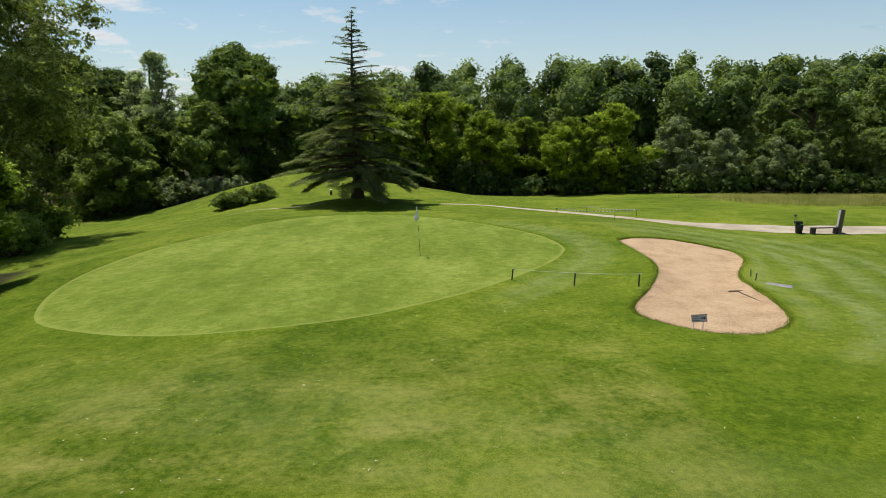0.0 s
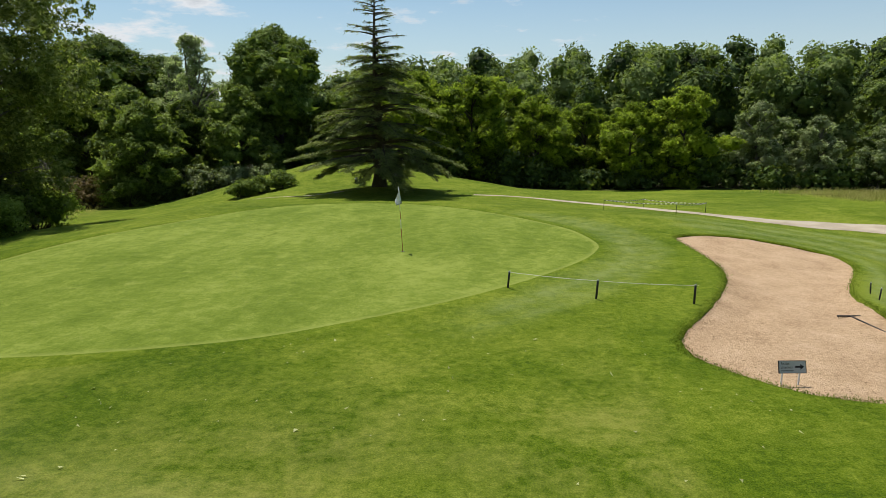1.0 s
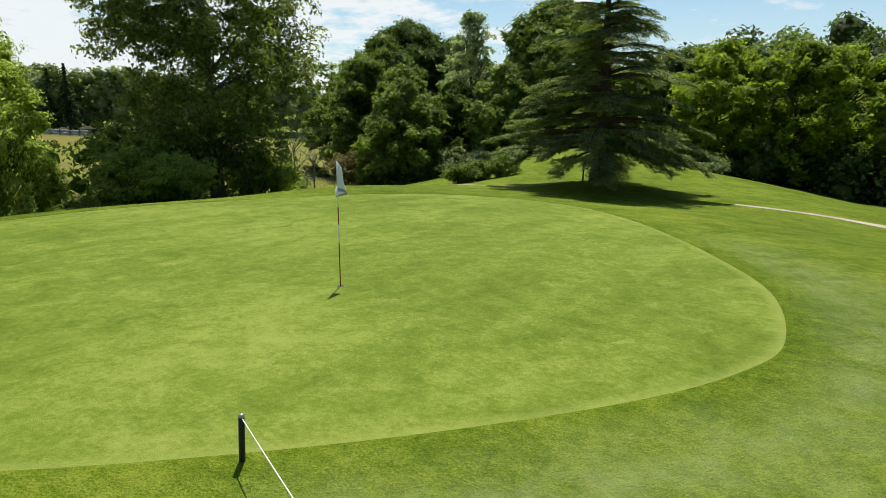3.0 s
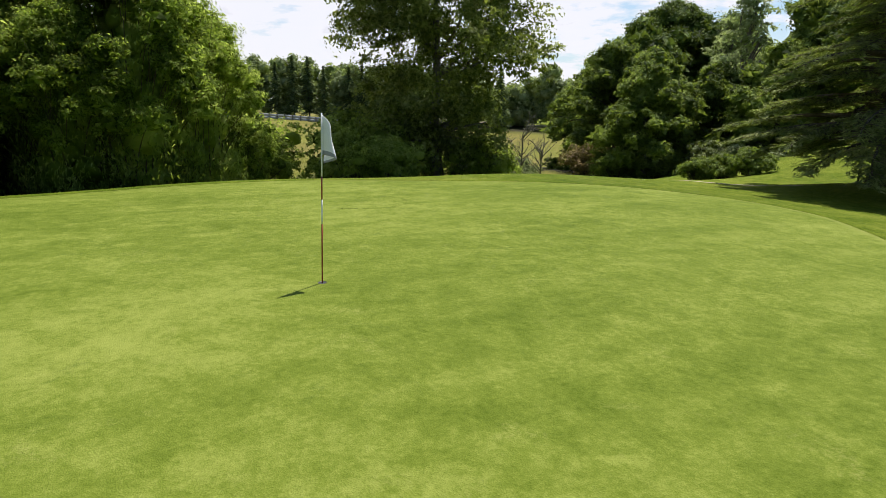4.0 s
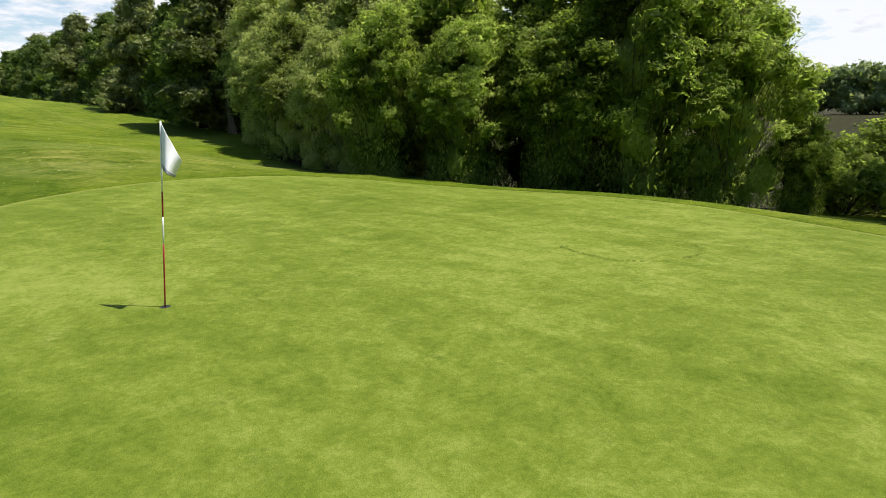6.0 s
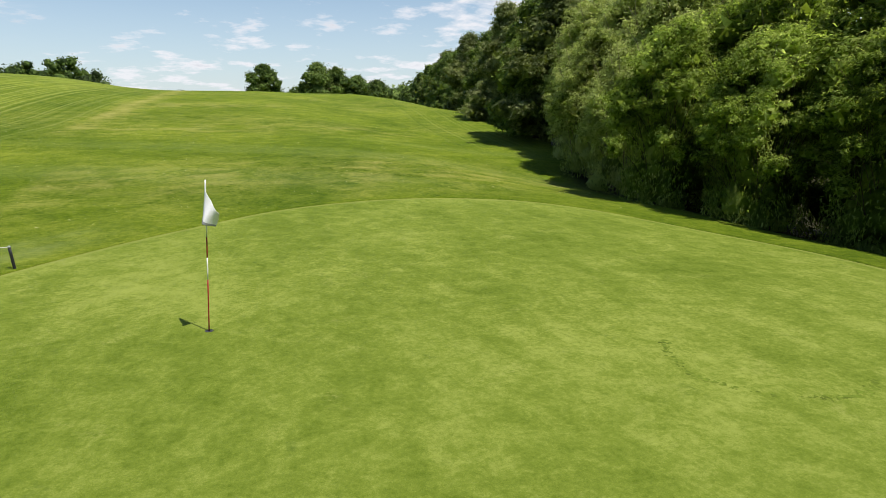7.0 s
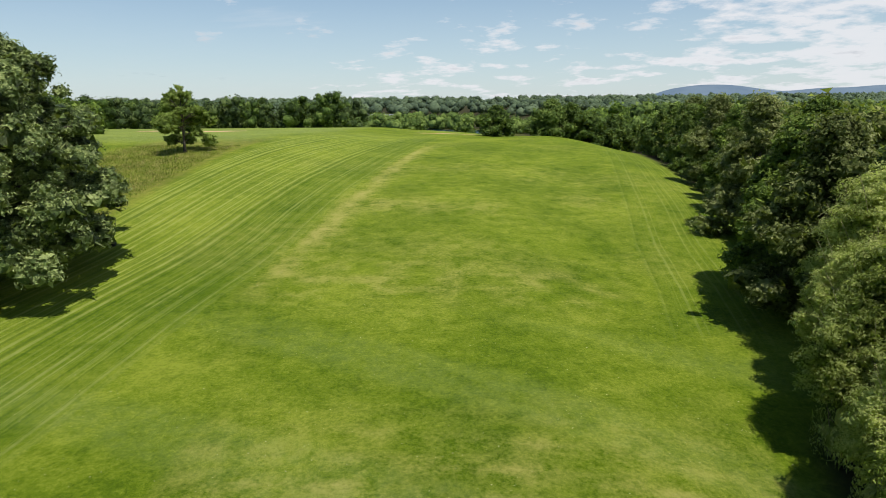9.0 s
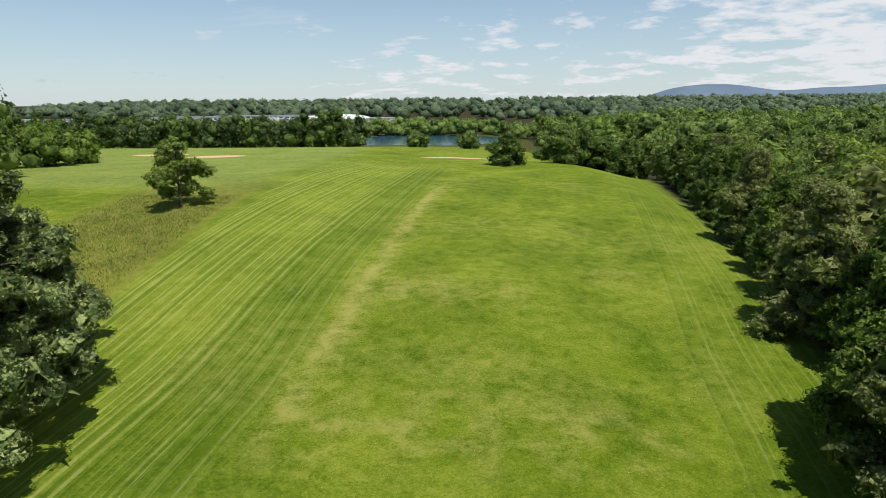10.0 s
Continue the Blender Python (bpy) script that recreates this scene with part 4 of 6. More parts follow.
    part("foliage", mesh_of("foliage", v, f, L_CEDAR), root, "flat tiers of grey-green needles")
    return root


def support_post():
    root = thing("wooden_post", on_land(-7.2, 25.2), "thin dark wooden post beside the cedar's trunk", "post")
    part("shaft", tube_mesh("shaft", [tube([(0, 0, -0.2), (0.03, 0, 0.6), (0.08, 0, 1.3)], [0.05, 0.045, 0.04], 7)], M_DARKWOOD), root)


support_post()

cedar()


def bamboo(name, seed, h, r, label, leaf, culm, canes=14):
    """A clump of tall bamboo, its culms arching out under rounded, drooping heads of long leaves."""
    rng = np.random.RandomState(seed)
    root = thing(name, Matrix.Identity(4), label, "bamboo", "hedge of bamboo beside the green")
    tubes, ends, sizes = [], [], []
    t9 = np.linspace(0, 1, 9)

    def culm_to(e, thick):
        base = np.array([e[0] * 0.3, e[1] * 0.3, -0.2]) + rng.normal(size=3) * np.array([0.25, 0.25, 0])
        p = base + (e - base) * np.column_stack([t9 ** 1.9, t9 ** 1.9, t9 * (1.16 - 0.16 * t9 ** 3)])
        tubes.append(tube(p, np.linspace(thick, 0.008, 9), 5))

    heads = 56
    for i in range(heads):
        t = 0.33 + 0.66 * ((i + rng.random()) / heads) ** 0.9
        a = i * 2.4 + rng.normal() * 0.3
        rad = r * 1.12 * (1 - 0.80 * t ** 2.6) * (0.80 + 0.3 * rng.random())
        c = np.array([math.cos(a) * rad, math.sin(a) * rad, h * t * (0.95 + 0.08 * rng.random())])
        ends.append(c)
        sizes.append((0.62 + 0.55 * rng.random()) * (0.75 if t < 0.42 else 1.0))
        culm_to(c, 0.034)
    for i in range(canes):
        a = rng.random() * 6.283
        q = r * (0.6 + 0.5 * rng.random())
        culm_to(np.array([math.cos(a) * q, math.sin(a) * q, h * (0.6 + 0.45 * rng.random())]), 0.03)
    tagged(part("culm_stand", tube_mesh("culm_stand", tubes, culm), root), kind="stuff")
    v, f = blob_leaves(rng, ends, sizes, 720, 0.165, 0.85, 0.75, 22, 0.42, slim=0.44, hang=0.7)
    # dense leaves and closed masses added inside the stand to block light
    m = 5200
    a, q = rng.random(m) * 6.283, rng.random(m) ** 0.3 * r * 0.84
    zz = np.where(np.arange(m) % 3 == 0, 0.05 + 1.8 * rng.random(m), 0.25 + (h * 0.6) * rng.random(m))
    core = leaf_blades(np.column_stack([np.cos(a) * q, np.sin(a) * q, zz]), rng.normal(size=(m, 3)) * 0.5 + np.array([0, 0, -1.0]),
                       np.column_stack([np.cos(a), np.sin(a), 0.4 + 0 * a]) + rng.normal(size=(m, 3)) * 0.5, 0.15 + 0.14 * rng.random(m), np.full(m, 0.07))
    k = 44
    t = (np.arange(k) + 0.5) / k
    a, q = np.arange(k) * 2.4, r * np.sqrt(rng.random(k)) * (0.62 - 0.42 * t)
    mids = np.column_stack([np.cos(a) * q, np.sin(a) * q, 0.3 + h * 0.74 * t])
    for fill in (core, masses(rng, mids, r * (0.23 - 0.10 * t), 1.15, True, 0.35)):
        f = np.vstack([f, fill[1] + len(v)])
        v = np.vstack([v, fill[0]])
    part("leaves", mesh_of("leaves", v, f, leaf, True), root)
    return root


BL = "tall light green bamboo clump with arching drooping stems"
place(bamboo("bamboo_clump", 1, 8.8, 2.9, BL, L_BAMBOO, M_CULM),
      [(-18.8, -3.7, 10, 0.72), (-17.7, -7.6, 130, 0.70), (-17.3, -11.7, 75, 0.76), (-20.8, -1.5, 250, 1.12), (-22.9, 1.1, 220, 0.92), (-24.7, 3.7, 20, 0.42),
       (-21.5, -5.4, 300, 1.14), (-21.0, -10.4, 60, 1.08)])
place(bamboo("bamboo_clump", 2, 8.8, 2.9, "tall paler bamboo clump with bare arching canes", L_CANE_LIT, M_CANE, 30),
      [(-18.2, -15.7, 70, 0.72), (-19.3, -19.9, 160, 0.78), (-21.0, -24.0, 300, 0.74), (-21.2, -15.2, 20, 1.12), (-22.4, -20.6, 110, 1.1), (-23.4, -26.0, 210, 1.05)])

# the row beside the fairway
T_OAK = "broad dark green deciduous tree at the edge of the fairway"
place(broadleaf("oak_tree", 11, 12, 5.2, L_OAK, M_BARK, T_OAK, clear=0.1, blobs=100, per=210, size=0.25, blob=0.22),
      [(-24.4, -36.3, 0, 0.92), (-29.6, -44.5, 80, 0.97), (-33.2, -66, 170, 0.85), (-41.0, -96, 240, 0.97), (-47.5, -128, 20, 0.95)])
place(broadleaf("ash_tree", 12, 12.5, 4.9, L_ASH, M_BARK_GREY, "grey-green leafy tree with ragged crown beside the fairway", clear=0.1, blobs=100, per=210, size=0.24, blob=0.22),
      [(-23.2, -31.0, 0, 0.93), (-28.3, -50.5, 120, 0.92), (-31.5, -58.5, 30, 0.86), (-36.2, -80, 200, 0.96), (-44.0, -111, 300, 1.0)])
place(broadleaf("alder_tree", 13, 11, 4.7, L_DARK, M_BARK, "dense dark green tree in the fairway hedgerow", clear=0.06, blobs=80, per=150, size=0.28, blob=0.22),
      [(-30.2, -53.5, 0, 0.64), (-34.6, -73, 90, 0.76), (-37.6, -88, 180, 0.75), (-40.6, -102, 270, 1.0), (-46.0, -120, 33, 1.10), (-49.0, -137, 140, 1.1),
       (-49.5, -146, 230, 0.98)])

# the big trees on the other side of the fairway
place(broadleaf("maple_tree", 21, 16.5, 9.9, L_CHEST, M_BARK, "large rounded dark green maple with dense low foliage", clear=0.13, blobs=430, per=390,
                size=0.19, blob=0.105, shape=0.80, heart=0.62, uneven=0.3),
      [(25.4, -34.3, 0, 1.0)])
place(broadleaf("maple_tree", 24, 16, 9, L_CHEST, M_BARK, "dense dark green maple behind its larger neighbour", clear=0.03, blobs=110, per=150,
                size=0.34, blob=0.2, shape=0.62), [(33.0, -44.5, 130, 1.0)])
place(broadleaf("field_tree", 22, 8.8, 4.9, L_HORN, M_BARK, "single green tree with open crown on the grassy slope", clear=0.2, blobs=44, per=300,
                size=0.26, blob=0.19, gap=0.4), [(33.6, -80.8, 0, 1.0)])
place(broadleaf("hill_tree", 23, 7.3, 5.6, L_DARK, M_BARK, "low round dark tree on the crest of the fairway", clear=0.14, blobs=46, per=110, size=0.32),
      [(-11.0, -147, 0, 1.0), (-25.3, -158, 50, 1.3), (-30.5, -160, 130, 1.3), (-36.5, -162, 270, 1.25), (-42, -163, 0, 1.3)])

# the trees behind the green
place(broadleaf("aspen_tree", 31, 26.5, 10.2, L_ASPEN, M_BARK_GREY, "tall airy aspen with a straight trunk and fine leaves", clear=0.10, blobs=370, per=300, size=0.27,
                blob=0.15, gap=0.2, shape=1.45, trunk=0.016, heart=0), [(-32.0, 18.2, 0, 1.0)])
place(broadleaf("oak_tree", 32, 19.5, 10.2, L_OAK, M_BARK, "wide dark oak behind the cedar", clear=0.1, blobs=150, per=270, size=0.27, blob=0.17, gap=0.15, shape=1.2),
      [(-25, 56, 0, 1.0), (-63, 72, 90, 1.18), (-50, 60, 160, 1.08), (-44.5, 64, 230, 0.96)])
place(broadleaf("poplar_tree", 33, 18, 4.4, L_POPLAR, M_BARK_GREY, "slender pale poplar with airy foliage", clear=0.2, blobs=90, per=150, size=0.24, blob=0.17, gap=0.25, heart=0, shape=0.9),
      [(-33.5, 52, 0, 1.05), (-37.5, 55, 100, 0.95)])
place(broadleaf("hornbeam_tree", 34, 11, 5.6, L_HORN, M_BARK, "rounded green tree at the edge of the wood", clear=0.03, blobs=90, per=210, size=0.25, blob=0.19, shape=0.95),
      [(-33.0, 47.5, 0, 1.0), (-36, 43, 100, 1.1), (-43, 45, 210, 1.25), (-52, 50, 300, 1.2), (-26, 47, 20, 1.05), (-32.5, 38.8, 260, 0.92)])
LM = "yellow-green young tree at the wood's edge"
place(broadleaf("lime_tree", 35, 11.8, 5.9, L_LIME, M_BARK, LM, clear=0.08, blobs=90, per=200, size=0.25, blob=0.18, shape=1.35, gap=0.12),
      [(-0.5, 49.5, 0, 0.95), (6.5, 51, 100, 0.86), (12, 53, 200, 0.8), (16.5, 49, 30, 0.78), (22, 49, 300, 0.9), (-7, 52, 60, 1.0), (1.5, 58, 150, 1.05)])
place(broadleaf("whitebeam_tree", 36, 10.5, 5.2, L_GREY, M_BARK_GREY, "silvery grey-leaved tree at the wood's edge", clear=0.05, blobs=80, per=200, size=0.25, blob=0.18, shape=1.1),
      [(30, 50, 0, 0.86), (35.5, 49, 100, 0.72), (41, 47.5, 190, 0.62), (44.5, 47, 280, 0.55)])
place(broadleaf("beech_tree", 37, 16, 6.6, L_OAK_LIT, M_BARK, "tall dense green beech at the wood's edge", clear=0.04, blobs=100, per=190, size=0.30, blob=0.18, shape=1.2),
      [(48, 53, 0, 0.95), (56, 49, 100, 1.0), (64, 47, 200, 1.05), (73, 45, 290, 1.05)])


def bush(name, seed, h, r, leaf, label, per=120, size=0.2, blobs=26, category="shrub"):
    rng = np.random.RandomState(seed)
    root = thing(name, Matrix.Identity(4), label, category)
    tubes, cs, rs_ = [], [], []
    for i in range(blobs):
        a, q = rng.random() * 6.283, rng.random() ** 0.5
        rb = r * 0.34 * (0.7 + 0.6 * rng.random())
        z = h * (0.18 + 0.62 * rng.random()) * (1 - 0.35 * q)
        c = np.array([math.cos(a) * q * (r - rb * 0.6), math.sin(a) * q * (r - rb * 0.6), z])
        cs.append(c)
        rs_.append(min(rb, h * 0.4))
        tubes.append(tube(limb_path(rng, (c[0] * 0.2, c[1] * 0.2, -0.15), c, 0.05), np.linspace(0.03, 0.01, 6), 5))
    tagged(part("stem_stand", tube_mesh("stem_stand", tubes, M_BARK), root), kind="stuff")
    v, f = blob_leaves(rng, cs, rs_, per, size, 0.85, heart=0.42, closed=True)
    part("foliage", mesh_of("foliage", v, f, leaf, True), root)
    return root


place(bush("laurel_shrub", 41, 1.9, 1.25, L_HORN, "clipped mid-green shrub on the slope behind the green", 150, 0.17), [(-18.3, 28.8, 0, 1.0), (-16.7, 29.0, 80, 0.95), (-15.0, 29.2, 160, 1.0)])
place(bush("elder_shrub", 42, 3.2, 2.2, L_GREY, "pale grey-green spreading shrub below the trees", 150, 0.22), [(-28.8, 42.4, 0, 1.3), (-24.5, 41.5, 90, 0.9), (-22, 43, 200, 0.8)])
place(bush("copper_shrub", 43, 4.0, 2.4, L_RED, "reddish brown leaved shrub at the edge of the trees", 160, 0.24), [(-38, 37, 0, 1.0)])
place(bush("hazel_shrub", 44, 4.0, 2.6, L_HAZEL, "leafy green shrub under the tall tree", 230, 0.19),
      [(-25.5, 12.0, 0, 0.8), (-29.5, 13.5, 100, 0.95), (-30, 20.5, 200, 1.1), (-27.8, 10.2, 300, 1.05), (-34, 23.0, 50, 1.2), (-33, 12, 250, 1.55), (-37, 18, 120, 1.5), (-34.5, 15.5, 10, 1.7),
       (-30.8, 4.8, 200, 1.15), (-35.0, 6.0, 20, 1.45), (-24.3, 9.5, 260, 0.7)])
place(bush("dogwood_shrub", 47, 4.6, 2.8, L_HORN, "dense mid-green shrub at the foot of the trees", 260, 0.2),
      [(-33.8, 37, 190, 0.9)])
place(bush("willow_shrub", 45, 3.0, 2.4, L_GREY, "low silvery shrubs on the rough ground beside the field", 130, 0.24), [(-37, 29, 0, 0.7), (-41, 27, 100, 0.8), (-45, 33, 200, 0.9)])


place(bush("lavender_shrub", 46, 0.9, 1.5, L_GREY, "low grey-green shrub in the bank below the wood", 70, 0.13, 22),
      [(-4.6, 41.5, 60, 1.1), (-6.8, 40.5, 0, 1.0)])


# ---- tall grass ----
M_STRAW = leaf_material("dry_grass", (0.26, 0.22, 0.08), (0.44, 0.37, 0.16), (0.56, 0.47, 0.23), 0.55, 0.8, 0.1)
M_BLADE = leaf_material("green_grass", (0.055, 0.095, 0.008), (0.105, 0.160, 0.014), (0.19, 0.235, 0.035), 0.3, 0.8, 0.1)


def tall_grass(name, label, count, inside, bounds, height, mat, seed, wide=0.05):
    """A stand of upright blades over part of the ground."""
    rng = np.random.RandomState(seed)
    x0, x1, y0, y1 = bounds
    x, y = x0 + (x1 - x0) * rng.random(count * 4), y0 + (y1 - y0) * rng.random(count * 4)
    keep = inside(x, y) > rng.random(count * 4)
    x, y = x[keep][:count], y[keep][:count]
    h = height * (0.5 + 0.8 * rng.random(len(x)))
    base = np.column_stack([x, y, ground(x, y) + h * 0.42])
    lean = rng.normal(size=(len(x), 3)) * 0.32 + np.array([0.1, -0.05, 1.0])
    v, f = leaf_blades(base, lean, rng.normal(size=(len(x), 3)) * np.array([1, 1, 0.2]), h, np.full(len(x), wide))
    return tagged(new(name, mesh_of(name, v, f, mat)), label, "tall grass", kind="stuff")


tall_grass("meadow_grass", "strip of tall straw-coloured grass beyond the path", 26000,
           lambda x, y: ease(24, 30, x + 0.6 * (y - 26)) * ease(21, 24, y) * (1 - ease(29, 33, y)), (22, 75, 20, 34), 0.5, M_STRAW, 91, 0.035)
tall_grass("field_grass", "rough dry grass in the field below the green", 26000,
           lambda x, y: ease(-34, -40, x) * (0.35 + 0.65 * ease(0.0, 0.6, vnoise(x, y, 9, 4))), (-75, -26, 2, 36), 0.55, M_STRAW, 92, 0.05)
tall_grass("slope_grass", "unmown dry grass round the single tree", 9000,
           lambda x, y: ease(28.2, 30, x) * (1 - ease(41, 46, x)) * (0.3 + 0.7 * ease(-0.2, 0.6, vnoise(x, y, 6, 2))), (27, 46, -88, -50), 0.24, M_STRAW, 93, 0.05)
tall_grass("slope_grass", "green tussocks round the single tree", 16000,
           lambda x, y: ease(27.6, 29, x) * (1 - ease(41, 46, x)), (27, 46, -88, -48), 0.24, M_BLADE, 94, 0.06)
rim_i = np.random.RandomState(95).randint(0, len(BUNKER), 9000)
rim = grown(BUNKER, 0.06 + 0.025 * np.random.RandomState(96).randn(len(BUNKER)))[rim_i]
rim = rim + np.random.RandomState(97).randn(9000, 2) * 0.07
rim_h = 0.035 + 0.04 * np.random.RandomState(98).rand(9000)
lean = np.random.RandomState(99).randn(9000, 3) * 0.5 + np.array([0, 0, 1.0])
v, f = leaf_blades(np.column_stack([rim, ground(*rim.T) + 0.03]), lean, np.random.RandomState(90).randn(9000, 3), rim_h, np.full(9000, 0.012))
tagged(new("bunker_fringe", mesh_of("bunker_fringe", v, f, M_BLADE)), "ragged grass blades overhanging the bunker's lip", "grass", kind="stuff")


# pale clippings and daisies scattered over the mown approach
rng = np.random.RandomState(34)
cnt = 1700
fx, fy = -17 + 32 * rng.random(cnt), -46 + 38 * rng.random(cnt) ** 0.8
off_sand = ~(inside_loop(grown(BUNKER, 0.4), fx, fy) | inside_loop(grown(GREEN, 0.3), fx, fy)) & (vnoise(fx, fy, 6, 21) > -0.25)
fx, fy = fx[off_sand], fy[off_sand]
cnt = len(fx)
up = rng.normal(size=(cnt, 3)) * 0.35 + np.array([0, 0, 1.0])
v, f = leaf_blades(np.column_stack([fx, fy, ground(fx, fy) + 0.022]), np.cross(up, rng.normal(size=(cnt, 3))), up, 0.03 + 0.07 * rng.random(cnt) ** 3, 0.025 + 0.05 * rng.random(cnt) ** 3)
tagged(new("turf_flecks", mesh_of("turf_flecks", v, f, M_FLECK)), "pale clippings and daisies scattered on the mown grass", "clippings", kind="stuff")


# clods of sand and turf crumbs, thickest along the rim
rng = np.random.RandomState(33)
cnt = 1500
pick = rng.randint(0, len(BUNKER), cnt)
q = 1 - np.abs(rng.normal(size=cnt)) * np.where(np.arange(cnt) % 3 == 0, 0.35, 0.07)
q = np.clip(q, 0.05, 0.985)
spot_ = b_mid + (BUNKER[pick] - b_mid) * q[:, None]
rad_ = 0.010 + 0.022 * rng.random(cnt) ** 3
base_z = ground(*spot_.T) - 0.042 - 0.20 * (1 - q ** 2) + 0.015 * vnoise(spot_[:, 0], spot_[:, 1], 1.3, 3)
octa = np.array([[1, 0, 0], [0, 1, 0], [-1, 0, 0], [0, -1, 0], [0, 0, 0.8], [0, 0, -0.5]])
jit = octa[None] * (0.6 + 0.7 * rng.random((cnt, 6, 1)))
v = np.column_stack([spot_, base_z])[:, None] + jit * rad_[:, None, None]
f = np.array([[0, 1, 4], [1, 2, 4], [2, 3, 4], [3, 0, 4], [1, 0, 5], [2, 1, 5], [3, 2, 5], [0, 3, 5]])
f = (f[None] + 6 * np.arange(cnt)[:, None, None]).reshape(-1, 3)
tagged(new("sand_clods", mesh_of("sand_clods", v.reshape(-1, 3), f, M_SAND)), "small clods of sand scattered in the bunker", "sand", kind="stuff")


# ---- far woods ----
def woods(name, label, spots, leaf, seed, per=60, size=0.6, blobs=6, low=0.06, heart=0.72, fine=False):
    """Many far trees as one mass; spots are x, y, height, radius. An opaque mass added in each bough blocks light."""
    rng = np.random.RandomState(seed)
    vs, fs, k = [], [], 0
    for x, y, h, r in spots:
        g = float(ground(x, y))
        t = ((np.arange(blobs) + rng.random(blobs)) / blobs) ** 0.7
        a = rng.random() * 6.283 + np.arange(blobs) * 2.4 + rng.normal(size=blobs) * 0.3
        rb = r * (0.46 + 0.22 * rng.random(blobs)) * (1.08 - 0.2 * t)
        q = np.sqrt(rng.random(blobs)) * np.maximum(r - rb * 0.75, 0.1) * (1 - 0.5 * t ** 2)
        top = h - rb[-1] * 0.9
        c = np.column_stack([x + np.cos(a) * q, y + np.sin(a) * q, g + h * low + (top - h * low) * t])
        n_ = np.maximum(8, per * (rb / rb.mean()) ** 2).astype(int)
        i = np.repeat(np.arange(blobs), n_)
        d = unit(rng.normal(size=(len(i), 3)) + np.array([0, 0, 0.5]))
        lump = 1 + 0.16 * np.sin(d[:, 0] * 4.1 + i * 2.3) * np.sin(d[:, 1] * 4.7 + i) + 0.10 * rng.normal(size=len(i))
        pos = c[i] + d * (rb[i] * 0.86 * lump)[:, None] * np.array([1, 1, 0.88])
        face = unit(d * 0.8 + rng.normal(size=d.shape) * 0.5 + np.array([0, 0, 0.25]))
        s_ = size * (0.55 + 0.9 * rng.random(len(i)))
        v, f = leaf_blades(pos, np.cross(face, rng.normal(size=d.shape)), face, s_, s_ * 0.75)
        v2, f2 = masses(rng, c, rb * heart, 0.88, fine)
        vs += [v, v2]
        fs += [f + k, f2 + k + len(v)]
        k += len(v) + len(v2)
    me = mesh_of(name, np.vstack(vs), np.vstack(fs), leaf, True)
    return tagged(new(name, me), label, "woodland", kind="stuff")


def scatter(seed, count, x0, x1, y0, y1, h, r, keep=lambda x, y: True):
    rng = np.random.RandomState(seed)
    out = []
    while len(out) < count:
        x, y = x0 + (x1 - x0) * rng.random(), y0 + (y1 - y0) * rng.random()
        if keep(x, y):
            out.append((x, y, h * (0.8 + 0.4 * rng.random()), r * (0.8 + 0.4 * rng.random())))
    return out


# the wood north of the green, its crowns rising in rows
# dark bushes added in place of the shade under the front trees
woods("wood_edge", "dark bushes added for the shade along the foot of the wood", [(x, 48.5 - 0.06 * max(0, x - 20) + 1.5 * math.sin(x), 3.4 + math.sin(x * 2.1), 2.6) for x in np.arange(-12, 90, 2.6)]
      + [(x, 53.5 - 0.06 * max(0, x - 20), 4.2, 3.0) for x in np.arange(-12, 90, 3.4)], L_DARK, 50, 90, 0.42, 5, 0.06, 0.45)
rows = []
rng = np.random.RandomState(51)
for y, step, hh in ((62, 6.5, 16.5), (72, 7, 19.3), (84, 7.5, 21.0), (98, 8, 22.8), (114, 9, 24.6)):
    for x in np.arange(-18 - (y - 60) * 0.5, 130, step):
        rows.append((x + rng.normal() * 1.5, y - 0.1 * max(0, x - 50) + rng.normal() * 2, hh * (0.88 + 0.2 * rng.random()) * float(np.interp(x, [-10, 25, 60], [0.80, 0.93, 0.97])), step * 0.66))
woods("northern_wood", "dense mixed green woodland closing the course", rows[0::2], L_OAK_LIT, 52, 170, 0.56, 11, 0.06, 0.66)
woods("northern_wood", "dense mixed green woodland with darker crowns", rows[1::2], L_DARK, 53, 170, 0.56, 11, 0.06, 0.66)
# the far side of the western fields: trees by bearing from the hole, with dark conifers among them
band = []
rng = np.random.RandomState(54)
for az in np.arange(46, 112, 1.05):
    for back in (0, 11):
        d_ = 196 + back + rng.normal() * 3
        th = float(np.interp(az, [45, 49, 52, 54.5, 57, 62, 70, 76, 79, 83, 87, 95, 110], [16, 17, 21, 14, 16, 18, 19, 20, 19, 18, 14.5, 14, 15])) * (0.86 + 0.2 * rng.random())
        aa = radians(az + rng.normal() * 0.3)
        band.append((-d_ * math.sin(aa), d_ * math.cos(aa), th, 4.6 + rng.random()))
woods("western_wood", "distant tree line beyond the fields", band[0::2], L_FAR_HAZE, 57, 60, 1.0, 8, 0.08)
woods("western_wood", "distant mixed trees beyond the fields", band[1::2], L_FAR_HAZE, 58, 60, 1.0, 8, 0.08)
woods("field_copse", "scattered low trees on the far side of the field", scatter(56, 34, -190, -95, 130, 260, 12, 5), L_OAK, 59, 60, 1.0, 7)


